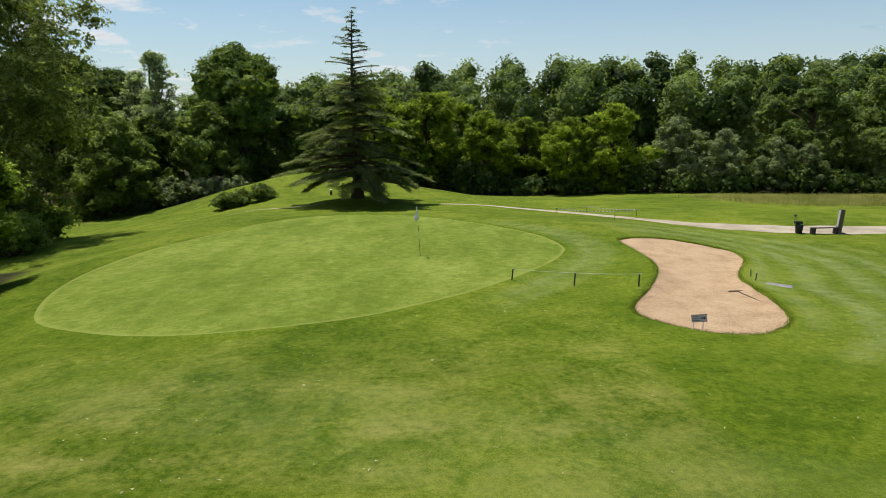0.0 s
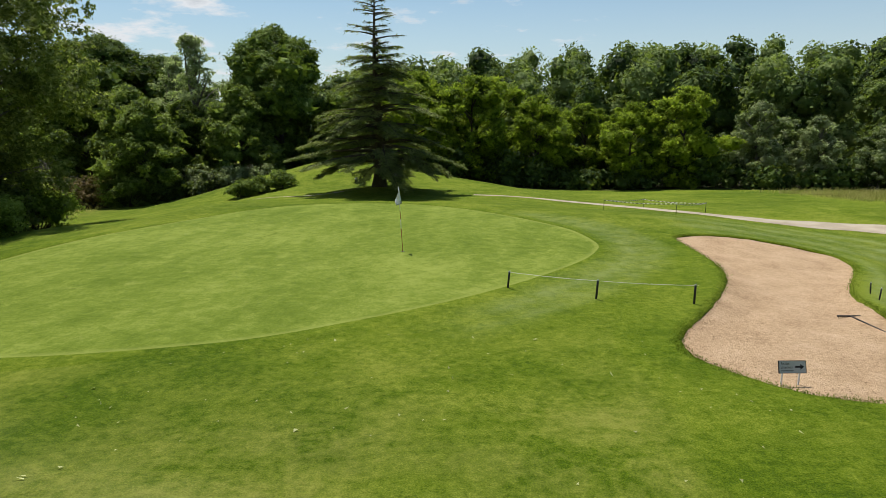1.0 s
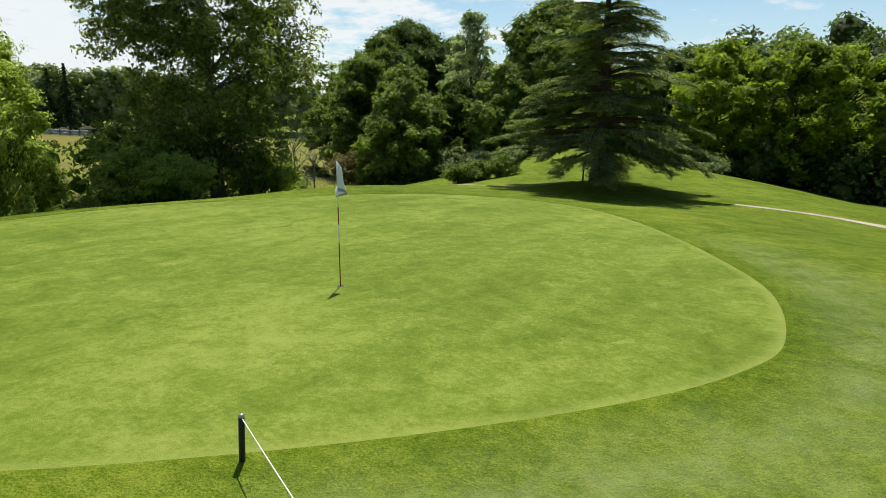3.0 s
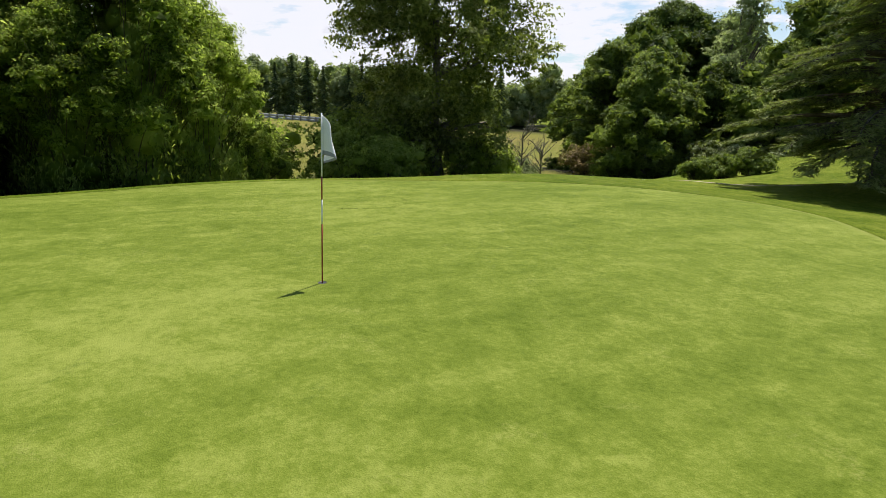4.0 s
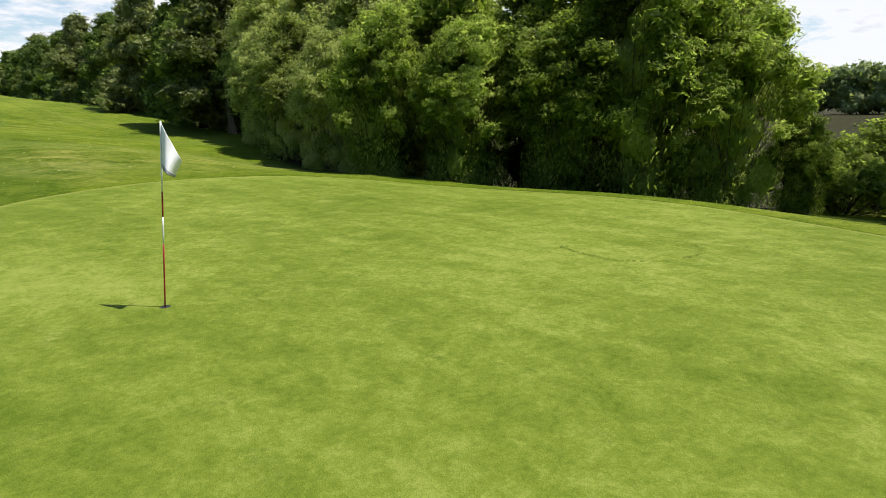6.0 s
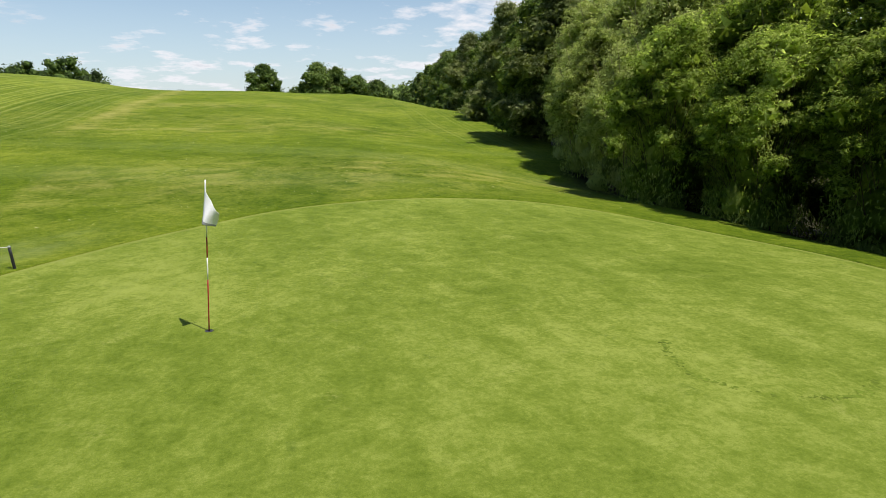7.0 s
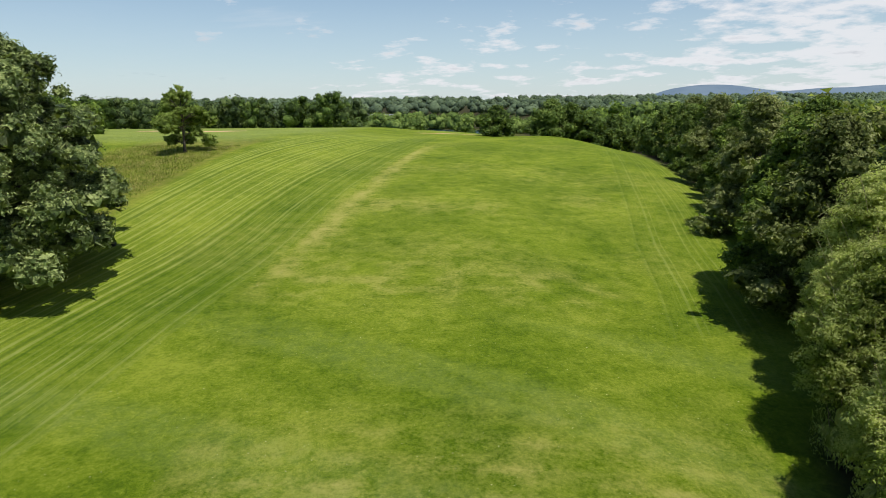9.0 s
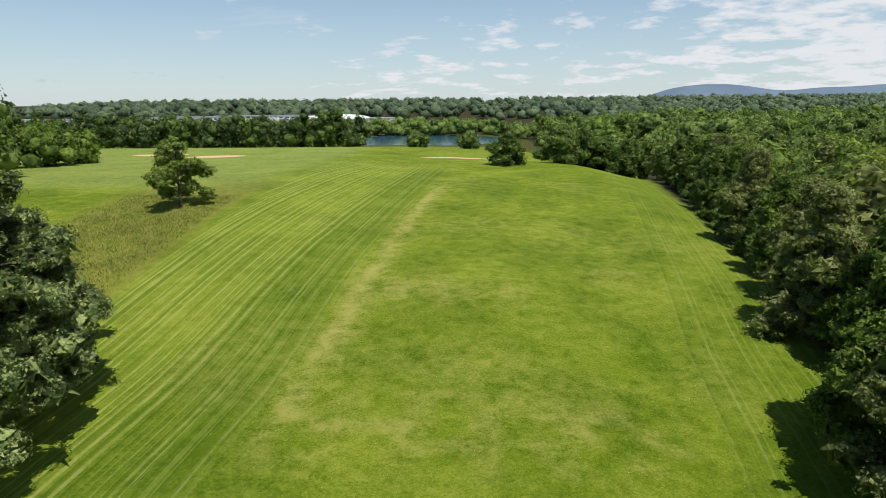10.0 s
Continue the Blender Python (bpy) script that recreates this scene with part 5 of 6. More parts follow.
def conifer(seed, h, r, leaf, label):
    """A narrow dark conifer with drooping whorls."""
    rng = np.random.RandomState(seed)
    root = thing("spruce_tree", Matrix.Identity(4), label, "tree", "dark spruces beyond the field")
    z = np.linspace(-0.3, h, 8)
    part("trunk", tube_mesh("trunk", [tube(np.column_stack([0 * z, 0 * z, z]), np.linspace(0.28, 0.03, 8), 7)], M_BARK), root)
    t = rng.random(1800) ** 1.15
    a = rng.random(1800) * 6.283
    whorl = np.round(t * 22) / 22 + rng.normal(size=1800) * 0.006
    q = rng.random(1800) ** 0.5
    rad = r * (1.04 - whorl) ** 0.75 * q * (0.7 + 0.4 * np.sin(a * 3 + whorl * 40))
    c = np.column_stack([np.cos(a) * rad, np.sin(a) * rad, h * (0.14 + 0.86 * whorl) - 0.35 * rad])
    d = np.column_stack([np.cos(a), np.sin(a), -0.45 + 0 * a])
    v, f = leaf_blades(c, d + rng.normal(size=c.shape) * 0.2, rng.normal(size=c.shape) * 0.3 + np.array([0, 0, 1.0]), 0.9 + 0.6 * rng.random(1800), 0.40 + 0.25 * rng.random(1800))
    part("foliage", mesh_of("foliage", v, f, leaf), root)
    return root


rng = np.random.RandomState(88)
spots = []
for az in [68.8, 70.3, 72.6, 74.1, 75.3, 77.2, 56.5]:
    d_, aa = 184 + rng.random() * 8, radians(az + rng.normal() * 0.12)
    spots.append((-d_ * math.sin(aa), d_ * math.cos(aa), rng.random() * 360, 0.78 + 0.16 * rng.random()))
place(conifer(60, 20.0, 3.9, L_PINE, "narrow dark spruce standing before the far trees"), spots)


def field_fence():
    """Grey boarded fence along the foot of the far trees."""
    root = thing("field_fence", Matrix.Identity(4), "low grey boarded fence along the far side of the field", "fence")
    aa = np.radians(np.linspace(68, 80.5, 19))
    p = np.column_stack([-179 * np.sin(aa), 179 * np.cos(aa)])
    z = ground(*p.T)
    for (x, y), zz in zip(p, z):
        part("post", (box_bm(x - 0.08, x + 0.08, y - 0.08, y + 0.08, zz - 0.3, zz + 1.55), M_WOOD), root)
    for k_ in range(len(p) - 1):
        for lo, hi in ((0.15, 0.75), (0.85, 1.45)):
            a_, b_ = p[k_], p[k_ + 1]
            nn = unit(np.array([-(b_ - a_)[1], (b_ - a_)[0]])) * 0.03
            q_ = [(a_ - nn, z[k_]), (b_ - nn, z[k_ + 1]), (b_ + nn, z[k_ + 1]), (a_ + nn, z[k_])]
            v_ = [(c_[0], c_[1], zz + lo) for c_, zz in q_] + [(c_[0], c_[1], zz + hi) for c_, zz in q_]
            part("board", mesh_of("board", np.array(v_), np.array([[0, 3, 2, 1], [4, 5, 6, 7], [0, 1, 5, 4], [1, 2, 6, 5], [2, 3, 7, 6], [3, 0, 4, 7]]), M_ROOF), root)


field_fence()


def bare_tree(name, seed, h, label):
    """A small leafless tree: trunk, forking limbs and fine twigs."""
    rng = np.random.RandomState(seed)
    root = thing(name, Matrix.Identity(4), label, "tree")
    tubes = [tube(limb_path(rng, (0, 0, -0.2), (0.1, 0, h * 0.75), 0, 0.04), np.linspace(0.09, 0.03, 6), 7)]
    twigs = []
    for i in range(22):
        z0 = h * (0.18 + 0.55 * rng.random())
        a, ln = rng.random() * 6.283, h * (0.22 + 0.25 * rng.random())
        e = np.array([math.cos(a) * ln * 0.75, math.sin(a) * ln * 0.75, z0 + ln * 0.75])
        p = limb_path(rng, (0.05, 0, z0), e, 0.05)
        twigs.append(tube(p, np.linspace(0.035, 0.012, 6), 5))
        for _ in range(9):
            s = p[rng.randint(2, 6)]
            twigs.append(tube(limb_path(rng, s, s + rng.normal(size=3) * 0.3 * h / 5 + np.array([0, 0, 0.25]), 0, 0.1, 4), np.linspace(0.013, 0.006, 4), 4))
    part("trunk", tube_mesh("trunk", tubes, M_BARK_GREY), root)
    tagged(part("twig_spray", tube_mesh("twig_spray", twigs, M_BARK_GREY), root), kind="stuff")
    return root


place(bare_tree("bare_tree", 61, 5.2, "small bare grey tree in the rough beside the field"), [(-36, 28.3, 0, 1.0)])
place(bare_tree("sapling", 62, 3.6, "thin leafless sapling beside the field"), [(-34.2, 29.0, 0, 1.0)])


def planted(seed, x0, x1, y0, y1, step, h, keep=lambda x, y: True):
    """Trees on a jittered grid, so that the crowns close."""
    rng = np.random.RandomState(seed)
    out = []
    for x in np.arange(x0, x1, step):
        for y in np.arange(y0, y1, step):
            px_, py_ = x + rng.normal() * step * 0.25, y + rng.normal() * step * 0.25
            if keep(px_, py_):
                out.append((px_, py_, h * (0.72 + 0.5 * rng.random()), step * (0.56 + 0.14 * rng.random())))
    rng.shuffle(out)
    return out


def behind_row(x, y):
    return x < np.interp(-y, [30, 60, 115, 160, 220, 400, 900], [-34, -38, -46, -51, -60, -76, -60])


near_w = planted(61, -190, -34, -300, -26, 10.5, 11.5, lambda x, y: behind_row(x, y))
mid_w = planted(63, -430, -60, -620, -300, 17, 21, behind_row) + planted(64, -430, -190, -300, -30, 17, 14)
far_w = planted(65, -1300, 1000, -1750, -1060, 32, 19) + planted(66, -1300, -120, -1060, -620, 26, 19)
woods("fairway_wood", "deep green forest stretching beside the fairway", near_w[0::3], L_OAK, 62, 110, 0.95, 6)
woods("fairway_wood", "dark green trees of the forest beside the fairway", near_w[1::3], L_DARK, 621, 110, 0.95, 6)
woods("fairway_wood", "grey-green trees of the forest beside the fairway", near_w[2::3], L_ASPEN, 622, 110, 0.95, 6)
woods("far_forest", "wide mixed forest reaching to the horizon", mid_w[0::2], L_DARK, 641, 55, 1.7, 4, 0.3)
woods("far_forest", "wide mixed forest with lighter crowns", mid_w[1::2], L_OAK, 642, 55, 1.7, 4, 0.3)
woods("horizon_forest", "forest along the horizon, coloured blue-green for haze", far_w, L_HORIZON_HAZE, 68, 22, 3.4, 1, 0.3, 0.85)
woods("lakeside_trees", "trees on the shore of the lake", planted(71, -190, 330, -700, -608, 17, 15) + planted(72, 118, 330, -600, -330, 24, 14) + planted(70, 76, 126, -440, -290, 14, 11)
      + scatter(73, 30, -160, -60, -520, -360, 13, 7), L_DARK, 74, 50, 1.4, 5)
pines = planted(75, 40, 250, -246, -214, 7.5, 11.0)
woods("shore_bushes", "dark bushes on the slope before the lake", [(23, -305, 8.5, 5), (19, -306, 7.5, 4.5), (-1, -306, 8.5, 6), (-4, -303, 7.5, 5), (-14, -300, 3.5, 4)], L_DARK, 76, 80, 1.0, 6)
woods("pine_belt", "dark belt of pines behind the far green", pines[0::2], L_PINE, 77, 70, 0.75, 6)
woods("far_belt", "mixed leafy trees among the pines behind the far green", pines[1::2], L_DARK, 771, 70, 0.75, 6)
woods("far_hedge", "low green trees at the edge of the upper fairway", scatter(78, 16, 84, 118, -152, -120, 8.5, 5), L_OAK, 79, 110, 0.65, 9)
# added on the mostly unseen east side, to close it against skylight
woods("eastern_wood", "woodland added on the mostly unseen east side", scatter(80, 130, 75, 190, -110, 40, 15, 6.5), L_DARK, 81, 60, 1.0, 5)

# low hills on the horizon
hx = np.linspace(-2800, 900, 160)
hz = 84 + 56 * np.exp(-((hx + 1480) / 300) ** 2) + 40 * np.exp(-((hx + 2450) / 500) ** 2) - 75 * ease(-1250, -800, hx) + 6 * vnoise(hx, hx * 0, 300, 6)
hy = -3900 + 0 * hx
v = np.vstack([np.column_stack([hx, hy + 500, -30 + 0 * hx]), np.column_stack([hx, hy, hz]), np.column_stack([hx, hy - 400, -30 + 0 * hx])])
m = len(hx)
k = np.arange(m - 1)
me = mesh_of("distant_hill", v, np.vstack([np.stack([k, k + 1, m + k + 1, m + k], -1), np.stack([m + k, m + k + 1, 2 * m + k + 1, 2 * m + k], -1)]), M_HAZY_HILL, True)
tagged(new("distant_hill", me), "ridge on the horizon with haze painted on as blue", "hill", kind="structure")


# ---- the flag ----
def flagstick():
    root = thing("flagstick", pose(0, 0, float(ground(0, 0)) + 0.014), "leaning red and white flagstick with a limp white flag", "flag")
    lean = np.array([-0.12, 0.12, 2.13])
    for name, a, b, mat in (("lower_pole", -0.1, 0.76, M_RED), ("white_band", 0.76, 1.07, M_WHITE), ("red_band", 1.07, 1.36, M_RED),
                            ("upper_pole", 1.36, 2.14, M_WHITE)):
        p = [lean * (z / 2.13) for z in np.linspace(a, b, 4)]
        part(name, tube_mesh(name, [tube(p, [0.0095] * 4, 10)], mat), root)
    # the cloth hangs limp from the top of the pole, its free corner fallen
    nu, nv = 26, 34
    vs = []
    for i in range(nv + 1):
        t = i / nv
        for j in range(nu + 1):
            s = j / nu
            out = (1 - t) * 0.205 * s + t * 0.12 * s
            z = 2.12 - (1 - t) * 0.42 * s - t * (0.49 + 0.12 * s)
            fold = 0.16 * math.sin(3.14 * s ** 0.8) * (0.55 + 0.45 * t) + 0.03 * math.sin(s * 9 + t * 3) * s
            o = lean * (z / 2.13)
            vs.append((o[0] - 0.008 - 0.805 * out + 0.59 * fold, o[1] + 0.006 + 0.59 * out + 0.805 * fold, z))
    k = np.arange(nv)[:, None] * (nu + 1) + np.arange(nu)[None]
    q = np.stack([k, k + 1, k + nu + 2, k + nu + 1], -1).reshape(-1, 4)
    mi = np.repeat((np.arange(nv) > nv * 0.86).astype(int), nu)
    me = mesh_of("flag", np.array(vs), q, [M_CLOTH, M_GREYC], True, mi)
    flag = part("flag", me, root, "limp white cloth flag with grey hem")
    mod = flag.modifiers.new("cloth", "SOLIDIFY")
    mod.thickness = 0.004
    for i, (zz, wd) in enumerate(((1.86, 0.035), (1.82, 0.05), (1.76, 0.06))):
        o = lean * (zz / 2.13)
        bm = box_bm(-wd / 2, wd / 2, -0.001, 0.001, -0.006, 0.006)
        bm.transform(Matrix.Translation((o[0] - 0.055, o[1] + 0.055, zz)) @ Matrix.Rotation(radians(155), 4, "Z") @ Matrix.Rotation(radians(40), 4, "Y"))
        part("print", (bm, M_GREYC), flag)
    # no opening in the turf: a black disc paints the hole's dark inside
    ang = np.linspace(0, 2 * np.pi, 28, endpoint=False)
    ring = [np.column_stack([np.cos(ang) * r_, np.sin(ang) * r_, np.full(28, z)]) for r_, z in
            ((0.060, 0.001), (0.055, 0.005), (0.053, 0.003), (0.0, 0.002))]
    j = np.arange(28)
    qs = np.vstack([np.stack([a * 28 + j, a * 28 + (j + 1) % 28, (a + 1) * 28 + (j + 1) % 28, (a + 1) * 28 + j], -1) for a in range(3)])
    part("cup", mesh_of("cup", np.vstack(ring), qs, [M_DARKWOOD, M_BLACK], False, np.repeat([0, 1, 1], 28)), root, "flat dark disc in place of the hole's shaded inside")
    return root


flagstick()


# ---- rope, stakes and sign by the bunker ----
def stake(x, y, h, lean, label, r=0.027, group="rope stakes"):
    root = thing("stake", on_land(x, y), label, "stake", group)
    p = [(lean[0] * t, lean[1] * t, -0.15 + (h + 0.15) * t) for t in np.linspace(0, 1, 5)]
    part("post", tube_mesh("post", [tube(p, [r, r, r, r, r * 0.94], 10)], M_BLACK), root)
    q = [(lean[0], lean[1], h - 0.005), (lean[0], lean[1], h + 0.012), (lean[0], lean[1], h + 0.025)]
    part("cap", tube_mesh("cap", [tube(q, [r * 1.05, r, r * 0.5], 10)], M_STEEL), root, "grey metal cap")
    return root


STAKES = [(3.45, -4.39, 0.45, (0.05, 0.0)), (5.57, -5.16, 0.46, (0.03, 0.0)), (7.77, -5.44, 0.47, (0.0, 0.0))]
tops = []
for x, y, hh, ln in STAKES:
    stake(x, y, hh, ln, "short black stake holding a white rope")
    tops.append((x + ln[0], y + ln[1], float(ground(x, y)) + hh - 0.01))
pts = []
for a, b in zip(tops[:-1], tops[1:]):
    t = np.linspace(0, 1, 12)[:, None]
    seg = np.array(a) * (1 - t) + np.array(b) * t
    seg[:, 2] -= 0.018 * np.sin(t[:, 0] * np.pi)
    pts.append(seg)
pts.append(np.array([[tops[-1][0] + 0.07, tops[-1][1] - 0.02, tops[-1][2] + 0.02]]))
rope = new("rope", tube_mesh("rope", [tube(np.vstack(pts), [0.005] * sum(len(p) for p in pts), 6)], M_ROPE))
tagged(rope, "thin white rope strung between black stakes", "rope")
stake(12.55, -4.1, 0.30, (0.04, 0.02), "thin dark stake at the bunker's edge", 0.018, "bunker stakes")
stake(12.75, -3.4, 0.30, (-0.03, 0.02), "thin dark stake at the bunker's edge", 0.018, "bunker stakes")


def letters(text, size, m, parent, mat, name="lettering"):
    cu = bpy.data.curves.new(name, "FONT")
    cu.body, cu.size, cu.extrude = text, size, 0.001
    cu.materials.append(mat)
    ob = new(name, cu)
    ob.parent = parent
    ob.matrix_basis = m
    return ob


def sign():
    yaw = 6
    root = thing("direction_sign", pose(8.02, -9.86, float(ground(8.02, -9.86)), 0, 0, yaw) @ Matrix.Scale(0.70, 4), "grey trolley direction sign with arrow on two short legs", "sign")
    for x in (-0.2, 0.2):
        part("leg", (box_bm(x - 0.018, x + 0.018, -0.012, 0.012, -0.2, 0.30, 0.004), M_WHITE), root, "pale leg")
    tilt = Matrix.Translation((0, -0.02, 0.33)) @ Matrix.Rotation(radians(-18), 4, "X")
    bm = box_bm(-0.31, 0.31, -0.012, 0.012, -0.13, 0.15, 0.006)
    bm.transform(tilt)
    board = part("board", (bm, M_SIGN), root)
    bm = bmesh.new()
    for x0, x1, z0, z1 in ((-0.315, 0.315, 0.142, 0.155), (-0.315, 0.315, -0.137, -0.124), (-0.317, -0.305, -0.137, 0.155), (0.305, 0.317, -0.137, 0.155)):
        b2 = box_bm(x0, x1, -0.017, 0.014, z0, z1)
        me2 = bpy.data.meshes.new("edge")
        b2.to_mesh(me2)
        b2.free()
        bm.from_mesh(me2)
        bpy.data.meshes.remove(me2)
    bm.transform(tilt)
    part("frame", (bm, M_BLACK), root, "dark frame")
    face = tilt @ Matrix.Translation((0, -0.0145, 0)) @ Matrix.Rotation(radians(90), 4, "X")
    letters("Accès", 0.085, face @ Matrix.Translation((-0.27, 0.06, 0)), board, M_INK)
    letters("chariots", 0.085, face @ Matrix.Translation((-0.27, -0.025, 0)), board, M_INK)
    bm = box_bm(-0.27, 0.02, -0.016, -0.013, -0.085, -0.07)
    bm.transform(tilt)
    part("small_print", (bm, M_INK), board)
    bm = bmesh.new()
    vs = [bm.verts.new((x, -0.0165, z)) for x, z in ((0.06, -0.012), (0.18, -0.012), (0.18, -0.055), (0.27, 0.01), (0.18, 0.075), (0.18, 0.032), (0.06, 0.032))]
    fc = bm.faces.new(vs)
    ex = bmesh.ops.extrude_face_region(bm, geom=[fc])
    for v_ in ex["geom"]:
        if isinstance(v_, bmesh.types.BMVert):
            v_.co.y += 0.003
    bm.transform(tilt)
    part("arrow", (bm, M_INK), board)


sign()


def rake():
    def sand(x, y, lift):
        s = min(1.0, math.hypot(x - b_mid[0], y - b_mid[1]) / 5.9)
        return np.array([x, y, float(ground(x, y)) - 0.05 - 0.20 * (1 - s * s) + lift])

    root = thing("bunker_rake", Matrix.Identity(4), "wooden bunker rake lying on the sand", "rake")
    a, b_, c_ = sand(11.3, -5.3, 0.07), sand(11.35, -6.85, 0.05), sand(11.66, -6.78, 0.06)
    part("handle", tube_mesh("handle", [tube([a * (1 - t) + b_ * t for t in np.linspace(0, 1, 6)], [0.018] * 6, 8)], M_DARKWOOD), root)
    part("grip", tube_mesh("grip", [tube([b_, (b_ + c_) / 2, c_], [0.02] * 3, 8)], M_DARKWOOD), root)
    h0, h1 = sand(10.98, -5.36, 0.07), sand(11.62, -5.22, 0.07)
    part("head", tube_mesh("head", [tube([h0, (h0 + h1) / 2, h1], [0.022] * 3, 8)], M_DARKWOOD), root)
    for t in np.linspace(0.04, 0.96, 13):
        p = h0 * (1 - t) + h1 * t
        part("tine", tube_mesh("tine", [tube([p, p - np.array([0, 0, 0.075])], [0.007, 0.004], 5)], M_DARKWOOD), root)


def drain_cover():
    root = thing("drain_cover", on_land(13.05, -4.82, 0.0, -32), "flat weathered grey slab sunk in the turf", "slab")
    part("slab", (box_bm(-0.42, 0.42, -0.2, 0.2, -0.06, 0.022, 0.012), M_SLAB), root)


drain_cover()

rake()


# ---- bench, bin and post by the path ----
def bench():
    root = thing("bench", on_land(23.65, 9.6, 0, 4, 0.86), "weathered backless wooden bench beside the path", "bench")
    for y in (-0.13, 0.02):
        part("plank", (box_bm(-1.0, 1.0, y, y + 0.13, 0.41, 0.455, 0.008), M_DARKWOOD), root)
    for x in (-0.93, -0.72, 0.72, 0.93):
        part("leg", (box_bm(x - 0.03, x + 0.03, -0.11, 0.13, -0.1, 0.41, 0.006), M_DARKWOOD), root)


def bin_and_washer():
    root = thing("ball_washer_bin", on_land(22.3, 9.9, 0, 0, 0.85), "black litter bin with a ball washer on its post", "bin")
    ang = np.linspace(0, 1, 6)
    part("bucket", tube_mesh("bucket", [tube([(0, 0, z) for z in (-0.05, 0.02, 0.3, 0.6, 0.62)], [0.19, 0.21, 0.24, 0.27, 0.24], 14)], M_BLACK), root)
    part("lid", (box_bm(-0.34, 0.14, -0.16, 0.16, 0.68, 0.86, 0.03), M_BLACK), root)
    part("neck", tube_mesh("neck", [tube([(-0.1, 0, 0.55), (-0.12, 0, 0.7)], [0.12, 0.12], 10)], M_BLACK), root)
    part("rod", tube_mesh("rod", [tube([(-0.25, 0.05, 0.8), (-0.34, 0.05, 1.22)], [0.015, 0.015], 6)], M_STEEL), root)
    part("knob", tube_mesh("knob", [tube([(-0.34, 0.05, 1.17 + 0.04 * i) for i in range(5)], [0.03, 0.09, 0.1, 0.08, 0.02], 10)], M_BLACK), root)


def hole_post():
    root = thing("hole_post", on_land(24.55, 9.7, 0, 0, 0.85), "tall weathered square wooden post with a paler face", "post")
    bm = box_bm(-0.15, 0.15, -0.12, 0.12, -0.2, 1.72, 0.015)
    bm.transform(Matrix.Rotation(radians(3), 4, "Y"))
    part("shaft", (bm, M_WOOD), root)
    bm = box_bm(-0.165, -0.148, -0.10, 0.10, 0.5, 1.65, 0.003)
    bm.transform(Matrix.Rotation(radians(3), 4, "Y"))
    part("side_board", (bm, M_SIGN), root, "grey board")
    part("foot", (box_bm(-0.32, 0.45, -0.18, 0.18, -0.1, 0.06, 0.03), M_DARKWOOD), root)


bench()
bin_and_washer()
hole_post()


def tape_fence():
    spots = [(8.76, 15.1), (11.75, 19.0), (14.6, 16.3), (11.81, 11.85)]
    tops_ = []
    for x, y in spots:
        root = thing("tape_stake", on_land(x, y), "thin dark stake carrying striped barrier tape", "stake", "barrier stakes")
        part("rod", tube_mesh("rod", [tube([(0, 0, -0.1), (0, 0, 0.35), (0.01, 0, 0.60)], [0.014] * 3, 7)], M_BLACK), root)
        part("loop", tube_mesh("loop", [tube([(0.0, -0.03, 0.53), (0.0, 0.03, 0.57)], [0.012, 0.012], 6)], M_STEEL), root)
        tops_.append(np.array((x, y, float(ground(x, y)) + 0.51)))
    root = thing("barrier_tape", Matrix.Identity(4), "black and white striped tape strung between stakes", "tape")
    for a, b in zip(tops_, tops_[1:] + tops_[:1]):
        cnt = int(np.linalg.norm(b - a) / 0.13)
        for i in range(cnt):
            t0, t1 = i / cnt, (i + 1) / cnt
            p, q = a * (1 - t0) + b * t0, a * (1 - t1) + b * t1
            p = p - np.array([0, 0, 0.08 * math.sin(t0 * math.pi)])
            q = q - np.array([0, 0, 0.08 * math.sin(t1 * math.pi)])
            hgt = np.array([0, 0, 0.036])
            off = np.array([0.002, 0.002, 0])
            v_ = np.array([p, q, q + hgt, p + hgt, p + off, q + off, q + hgt + off, p + hgt + off])
            f_ = np.array([[0, 1, 2, 3], [7, 6, 5, 4], [0, 4, 5, 1], [3, 2, 6, 7]])
            part("stripe", mesh_of("stripe", v_, f_, M_TAPE if i % 2 else M_WHITE), root)


tape_fence()


def bollard(x, y):
    root = thing("path_lamp", on_land(x, y), "low bollard with white cap behind the cedar", "bollard")
    part("post", tube_mesh("post", [tube([(0, 0, -0.1), (0, 0, 0.34)], [0.10, 0.10], 12)], M_DARKWOOD), root)
    part("cap", tube_mesh("cap", [tube([(0, 0, 0.34), (0, 0, 0.46), (0, 0, 0.50)], [0.13, 0.13, 0.07], 12)], M_WHITE), root, "white cap")


bollard(-9.0, 30.2)


# ---- the far end of the fairway ----
def marker_pole():
    root = thing("marker_pole", on_land(-25.0, -156.0), "slim white marker pole on the fairway's crest", "pole")
    part("pole", tube_mesh("pole", [tube([(0, 0, -0.2), (0, 0, 2.4), (0, 0, 4.8)], [0.07, 0.06, 0.05], 8)], M_WHITE), root)
    part("foot", tube_mesh("foot", [tube([(0, 0, -0.1), (0, 0, 0.12)], [0.2, 0.16], 10)], M_WHITE), root)


marker_pole()


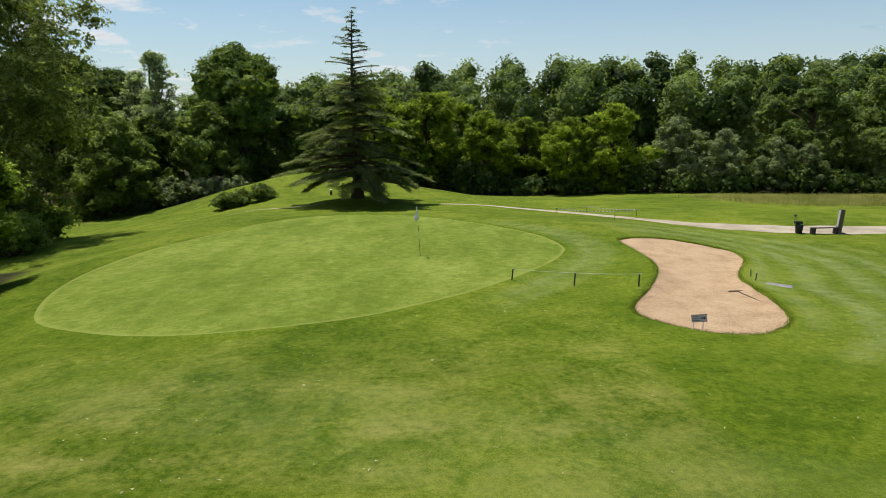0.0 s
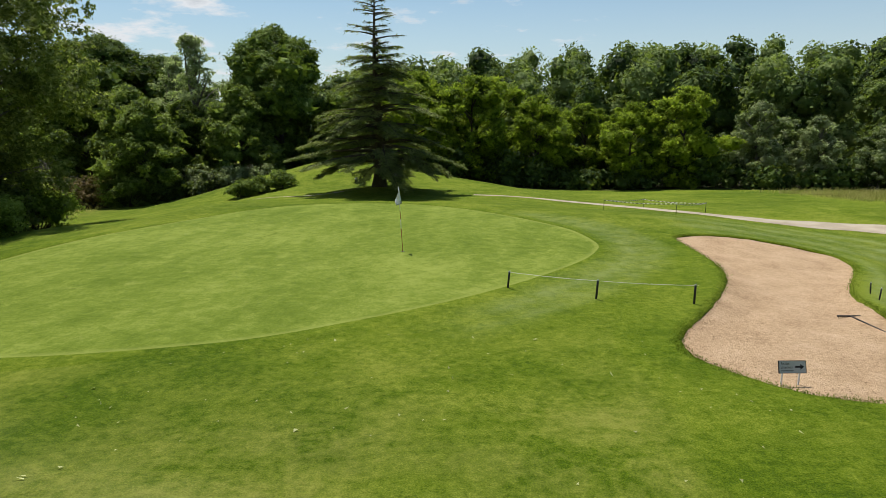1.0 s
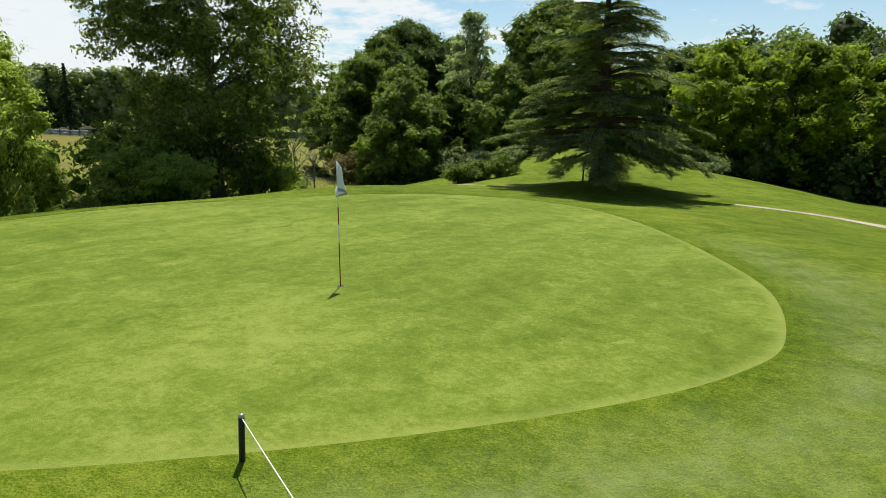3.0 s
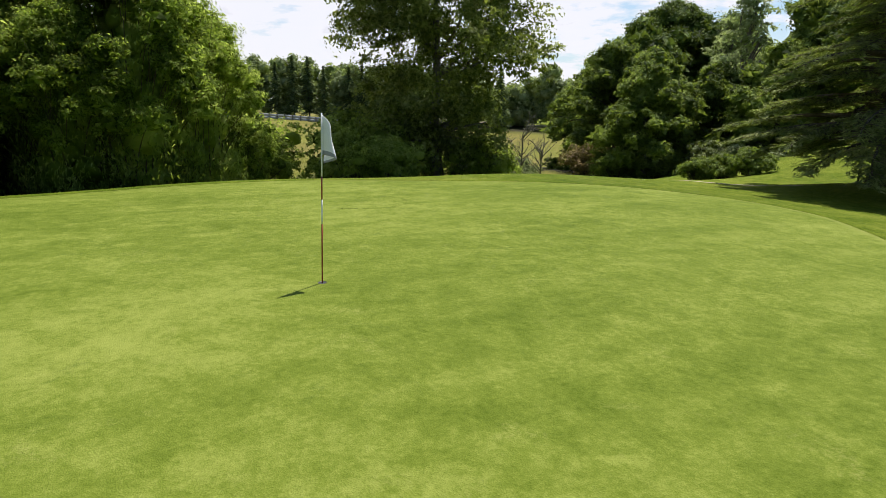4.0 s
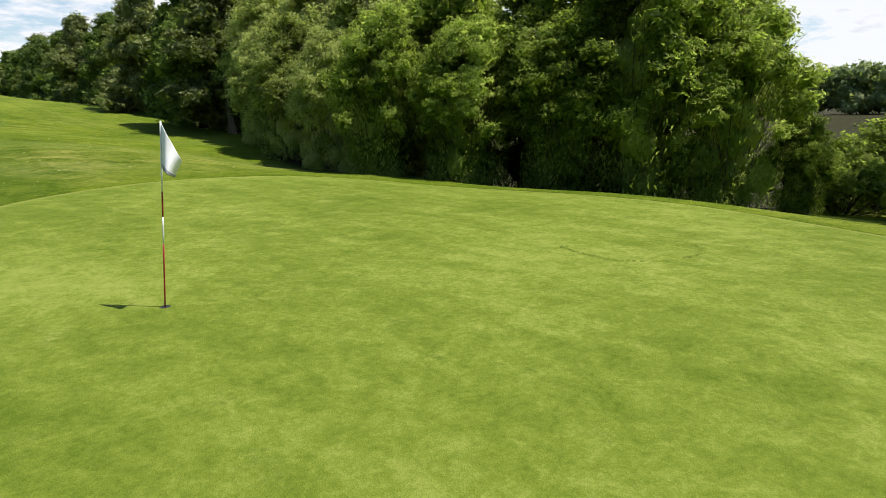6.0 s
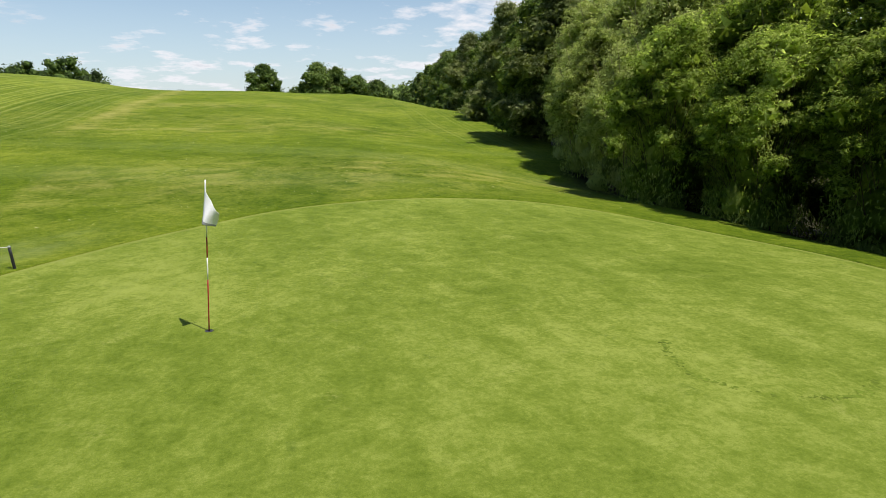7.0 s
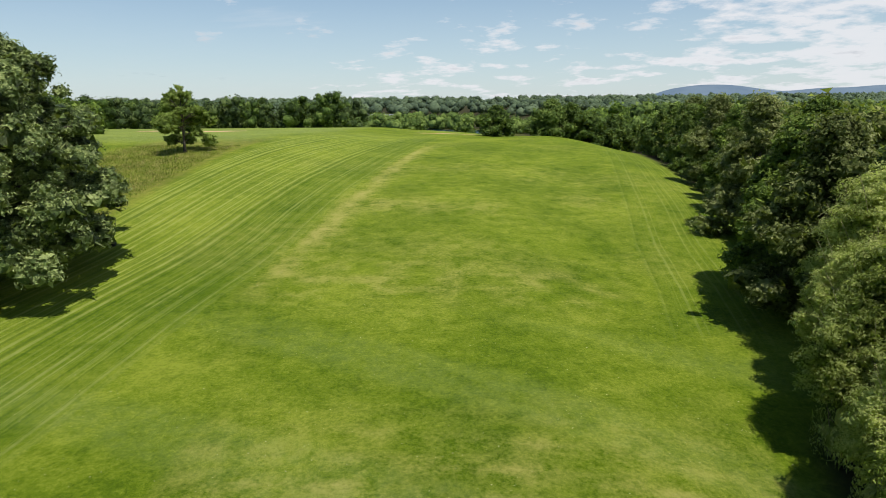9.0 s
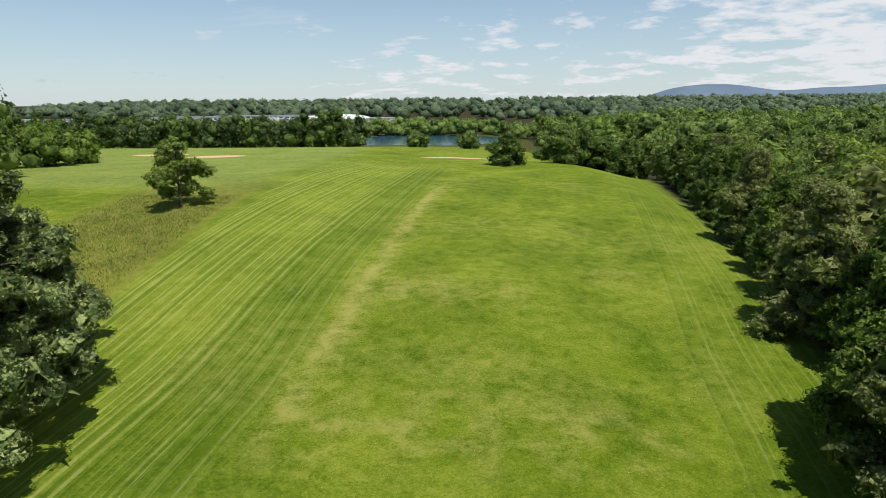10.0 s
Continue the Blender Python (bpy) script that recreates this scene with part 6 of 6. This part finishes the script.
def trolley():
    root = thing("golf_trolley", on_land(22.7, -43.2, 0, 30, 1.35), "white and blue golf bag on a trolley in the tree's shade", "golf bag")
    part("bag", tube_mesh("bag", [tube([(0, 0, 0.25), (0.05, 0, 0.3), (0.35, 0, 1.15), (0.36, 0, 1.2)], [0.10, 0.16, 0.17, 0.14], 12)], M_WHITE), root)
    part("pocket", (box_bm(0.05, 0.22, -0.24, -0.1, 0.45, 0.85, 0.03), M_BLUE), root)
    for y in (-0.3, 0.3):
        w = part("wheel", tube_mesh("wheel", [tube([(-0.1, y - 0.03, 0.15), (-0.1, y + 0.03, 0.15)], [0.15, 0.15], 16)], M_BLACK), root)
    part("frame", tube_mesh("frame", [tube([(-0.1, -0.3, 0.15), (-0.1, 0.3, 0.15)], [0.015, 0.015], 6),
                                      tube([(-0.1, 0, 0.15), (0.3, 0, 1.0), (0.75, 0, 1.15)], [0.015] * 3, 6)], M_STEEL), root)


trolley()


def far_bunker(x, y, rx, ry, turn):
    a = np.linspace(0, 2 * np.pi, 36, endpoint=False)
    loop = np.column_stack([rx * np.cos(a) * (1 + 0.15 * np.sin(2 * a)), ry * np.sin(a)])
    c, s = math.cos(radians(turn)), math.sin(radians(turn))
    loop = loop @ np.array([[c, s], [-s, c]]) + (x, y)
    fan_sheet("far_bunker", loop, np.array([x, y], float), 5, lambda px_, py_, q: ground(px_, py_) + 0.10 - 0.06 * q, M_SAND,
              "small pale sand bunker on the upper fairway", "bunker")


far_bunker(62, -163, 7, 4.0, 10)
far_bunker(80, -170, 7, 4.0, 0)
far_bunker(-4, -172, 14, 2.6, 5)


# ---- the town ----
def town_building(x, y, w, d, h, floors, label):
    root = thing("commercial_building", on_land(x, y), label, "building", "town buildings")
    part("wall", (box_bm(-w / 2, w / 2, -d / 2, d / 2, -3, h), M_WALLW), root)
    part("roof", (box_bm(-w / 2 - 0.6, w / 2 + 0.6, -d / 2 - 0.6, d / 2 + 0.6, h, h + 0.9), M_ROOF), root, "flat grey roof")
    for fl in range(floors):
        z0 = 1.2 + fl * (h - 1.0) / floors
        cnt = max(3, int(w / 9))
        for i in range(cnt):
            x0 = -w / 2 + (i + 0.2) * w / cnt
            part("window", (box_bm(x0, x0 + 0.6 * w / cnt, d / 2, d / 2 + 0.3, z0, z0 + 1.7), M_GLASSD), root)


TOWN = [(520, -880, 120, 40, 11, 2), (640, -930, 90, 40, 14, 3), (430, -960, 100, 40, 16, 3), (345, -985, 85, 40, 17, 4), (760, -960, 140, 40, 10, 2),
        (285, -1020, 70, 40, 16, 3), (560, -760, 80, 30, 9, 1), (165, -960, 110, 40, 11, 1), (900, -1000, 160, 40, 12, 2)]
for x, y, w, d, hh, fl in TOWN:
    town_building(x, y, w, d, hh * 0.75, fl, "white flat-roofed commercial building of the distant town")


def hall():
    root = thing("sports_hall", on_land(190, -930), "low hall with a shallow white domed roof", "building")
    part("wall", (box_bm(-45, 45, -20, 20, -3, 9), M_WALLW), root)
    a = np.linspace(0, np.pi, 15)
    prof = np.column_stack([-46 * np.cos(a), 9 + 6 * np.sin(a)])
    v_ = np.vstack([np.column_stack([prof[:, 0], np.full(15, yy), prof[:, 1]]) for yy in (-21, 21)])
    k_ = np.arange(14)
    part("roof", mesh_of("roof", v_, [np.stack([k_, k_ + 1, 15 + k_ + 1, 15 + k_], -1), np.arange(15, 30)[None], np.arange(14, -1, -1)[None]], M_WALLW), root, "white dome")


hall()


def farm_shed():
    aa = radians(80.6)
    root = thing("field_shed", on_land(-176 * math.sin(aa), 176 * math.cos(aa), 0, 80), "low pale flat-roofed cabin beyond the field", "shed")
    part("wall", (box_bm(-3.2, 3.2, -1.4, 1.4, -0.5, 2.1), M_GREYC), root)
    part("roof", (box_bm(-3.6, 3.6, -1.7, 1.7, 2.1, 2.45, 0.08), M_WALLW), root, "white roof")
    for x in (-2.0, 0.2, 2.0):
        part("window", (box_bm(x - 0.5, x + 0.5, 1.4, 1.45, 0.9, 1.7), M_GLASSD), root)
        part("window", (box_bm(x - 0.5, x + 0.5, -1.45, -1.4, 0.9, 1.7), M_GLASSD), root)


farm_shed()
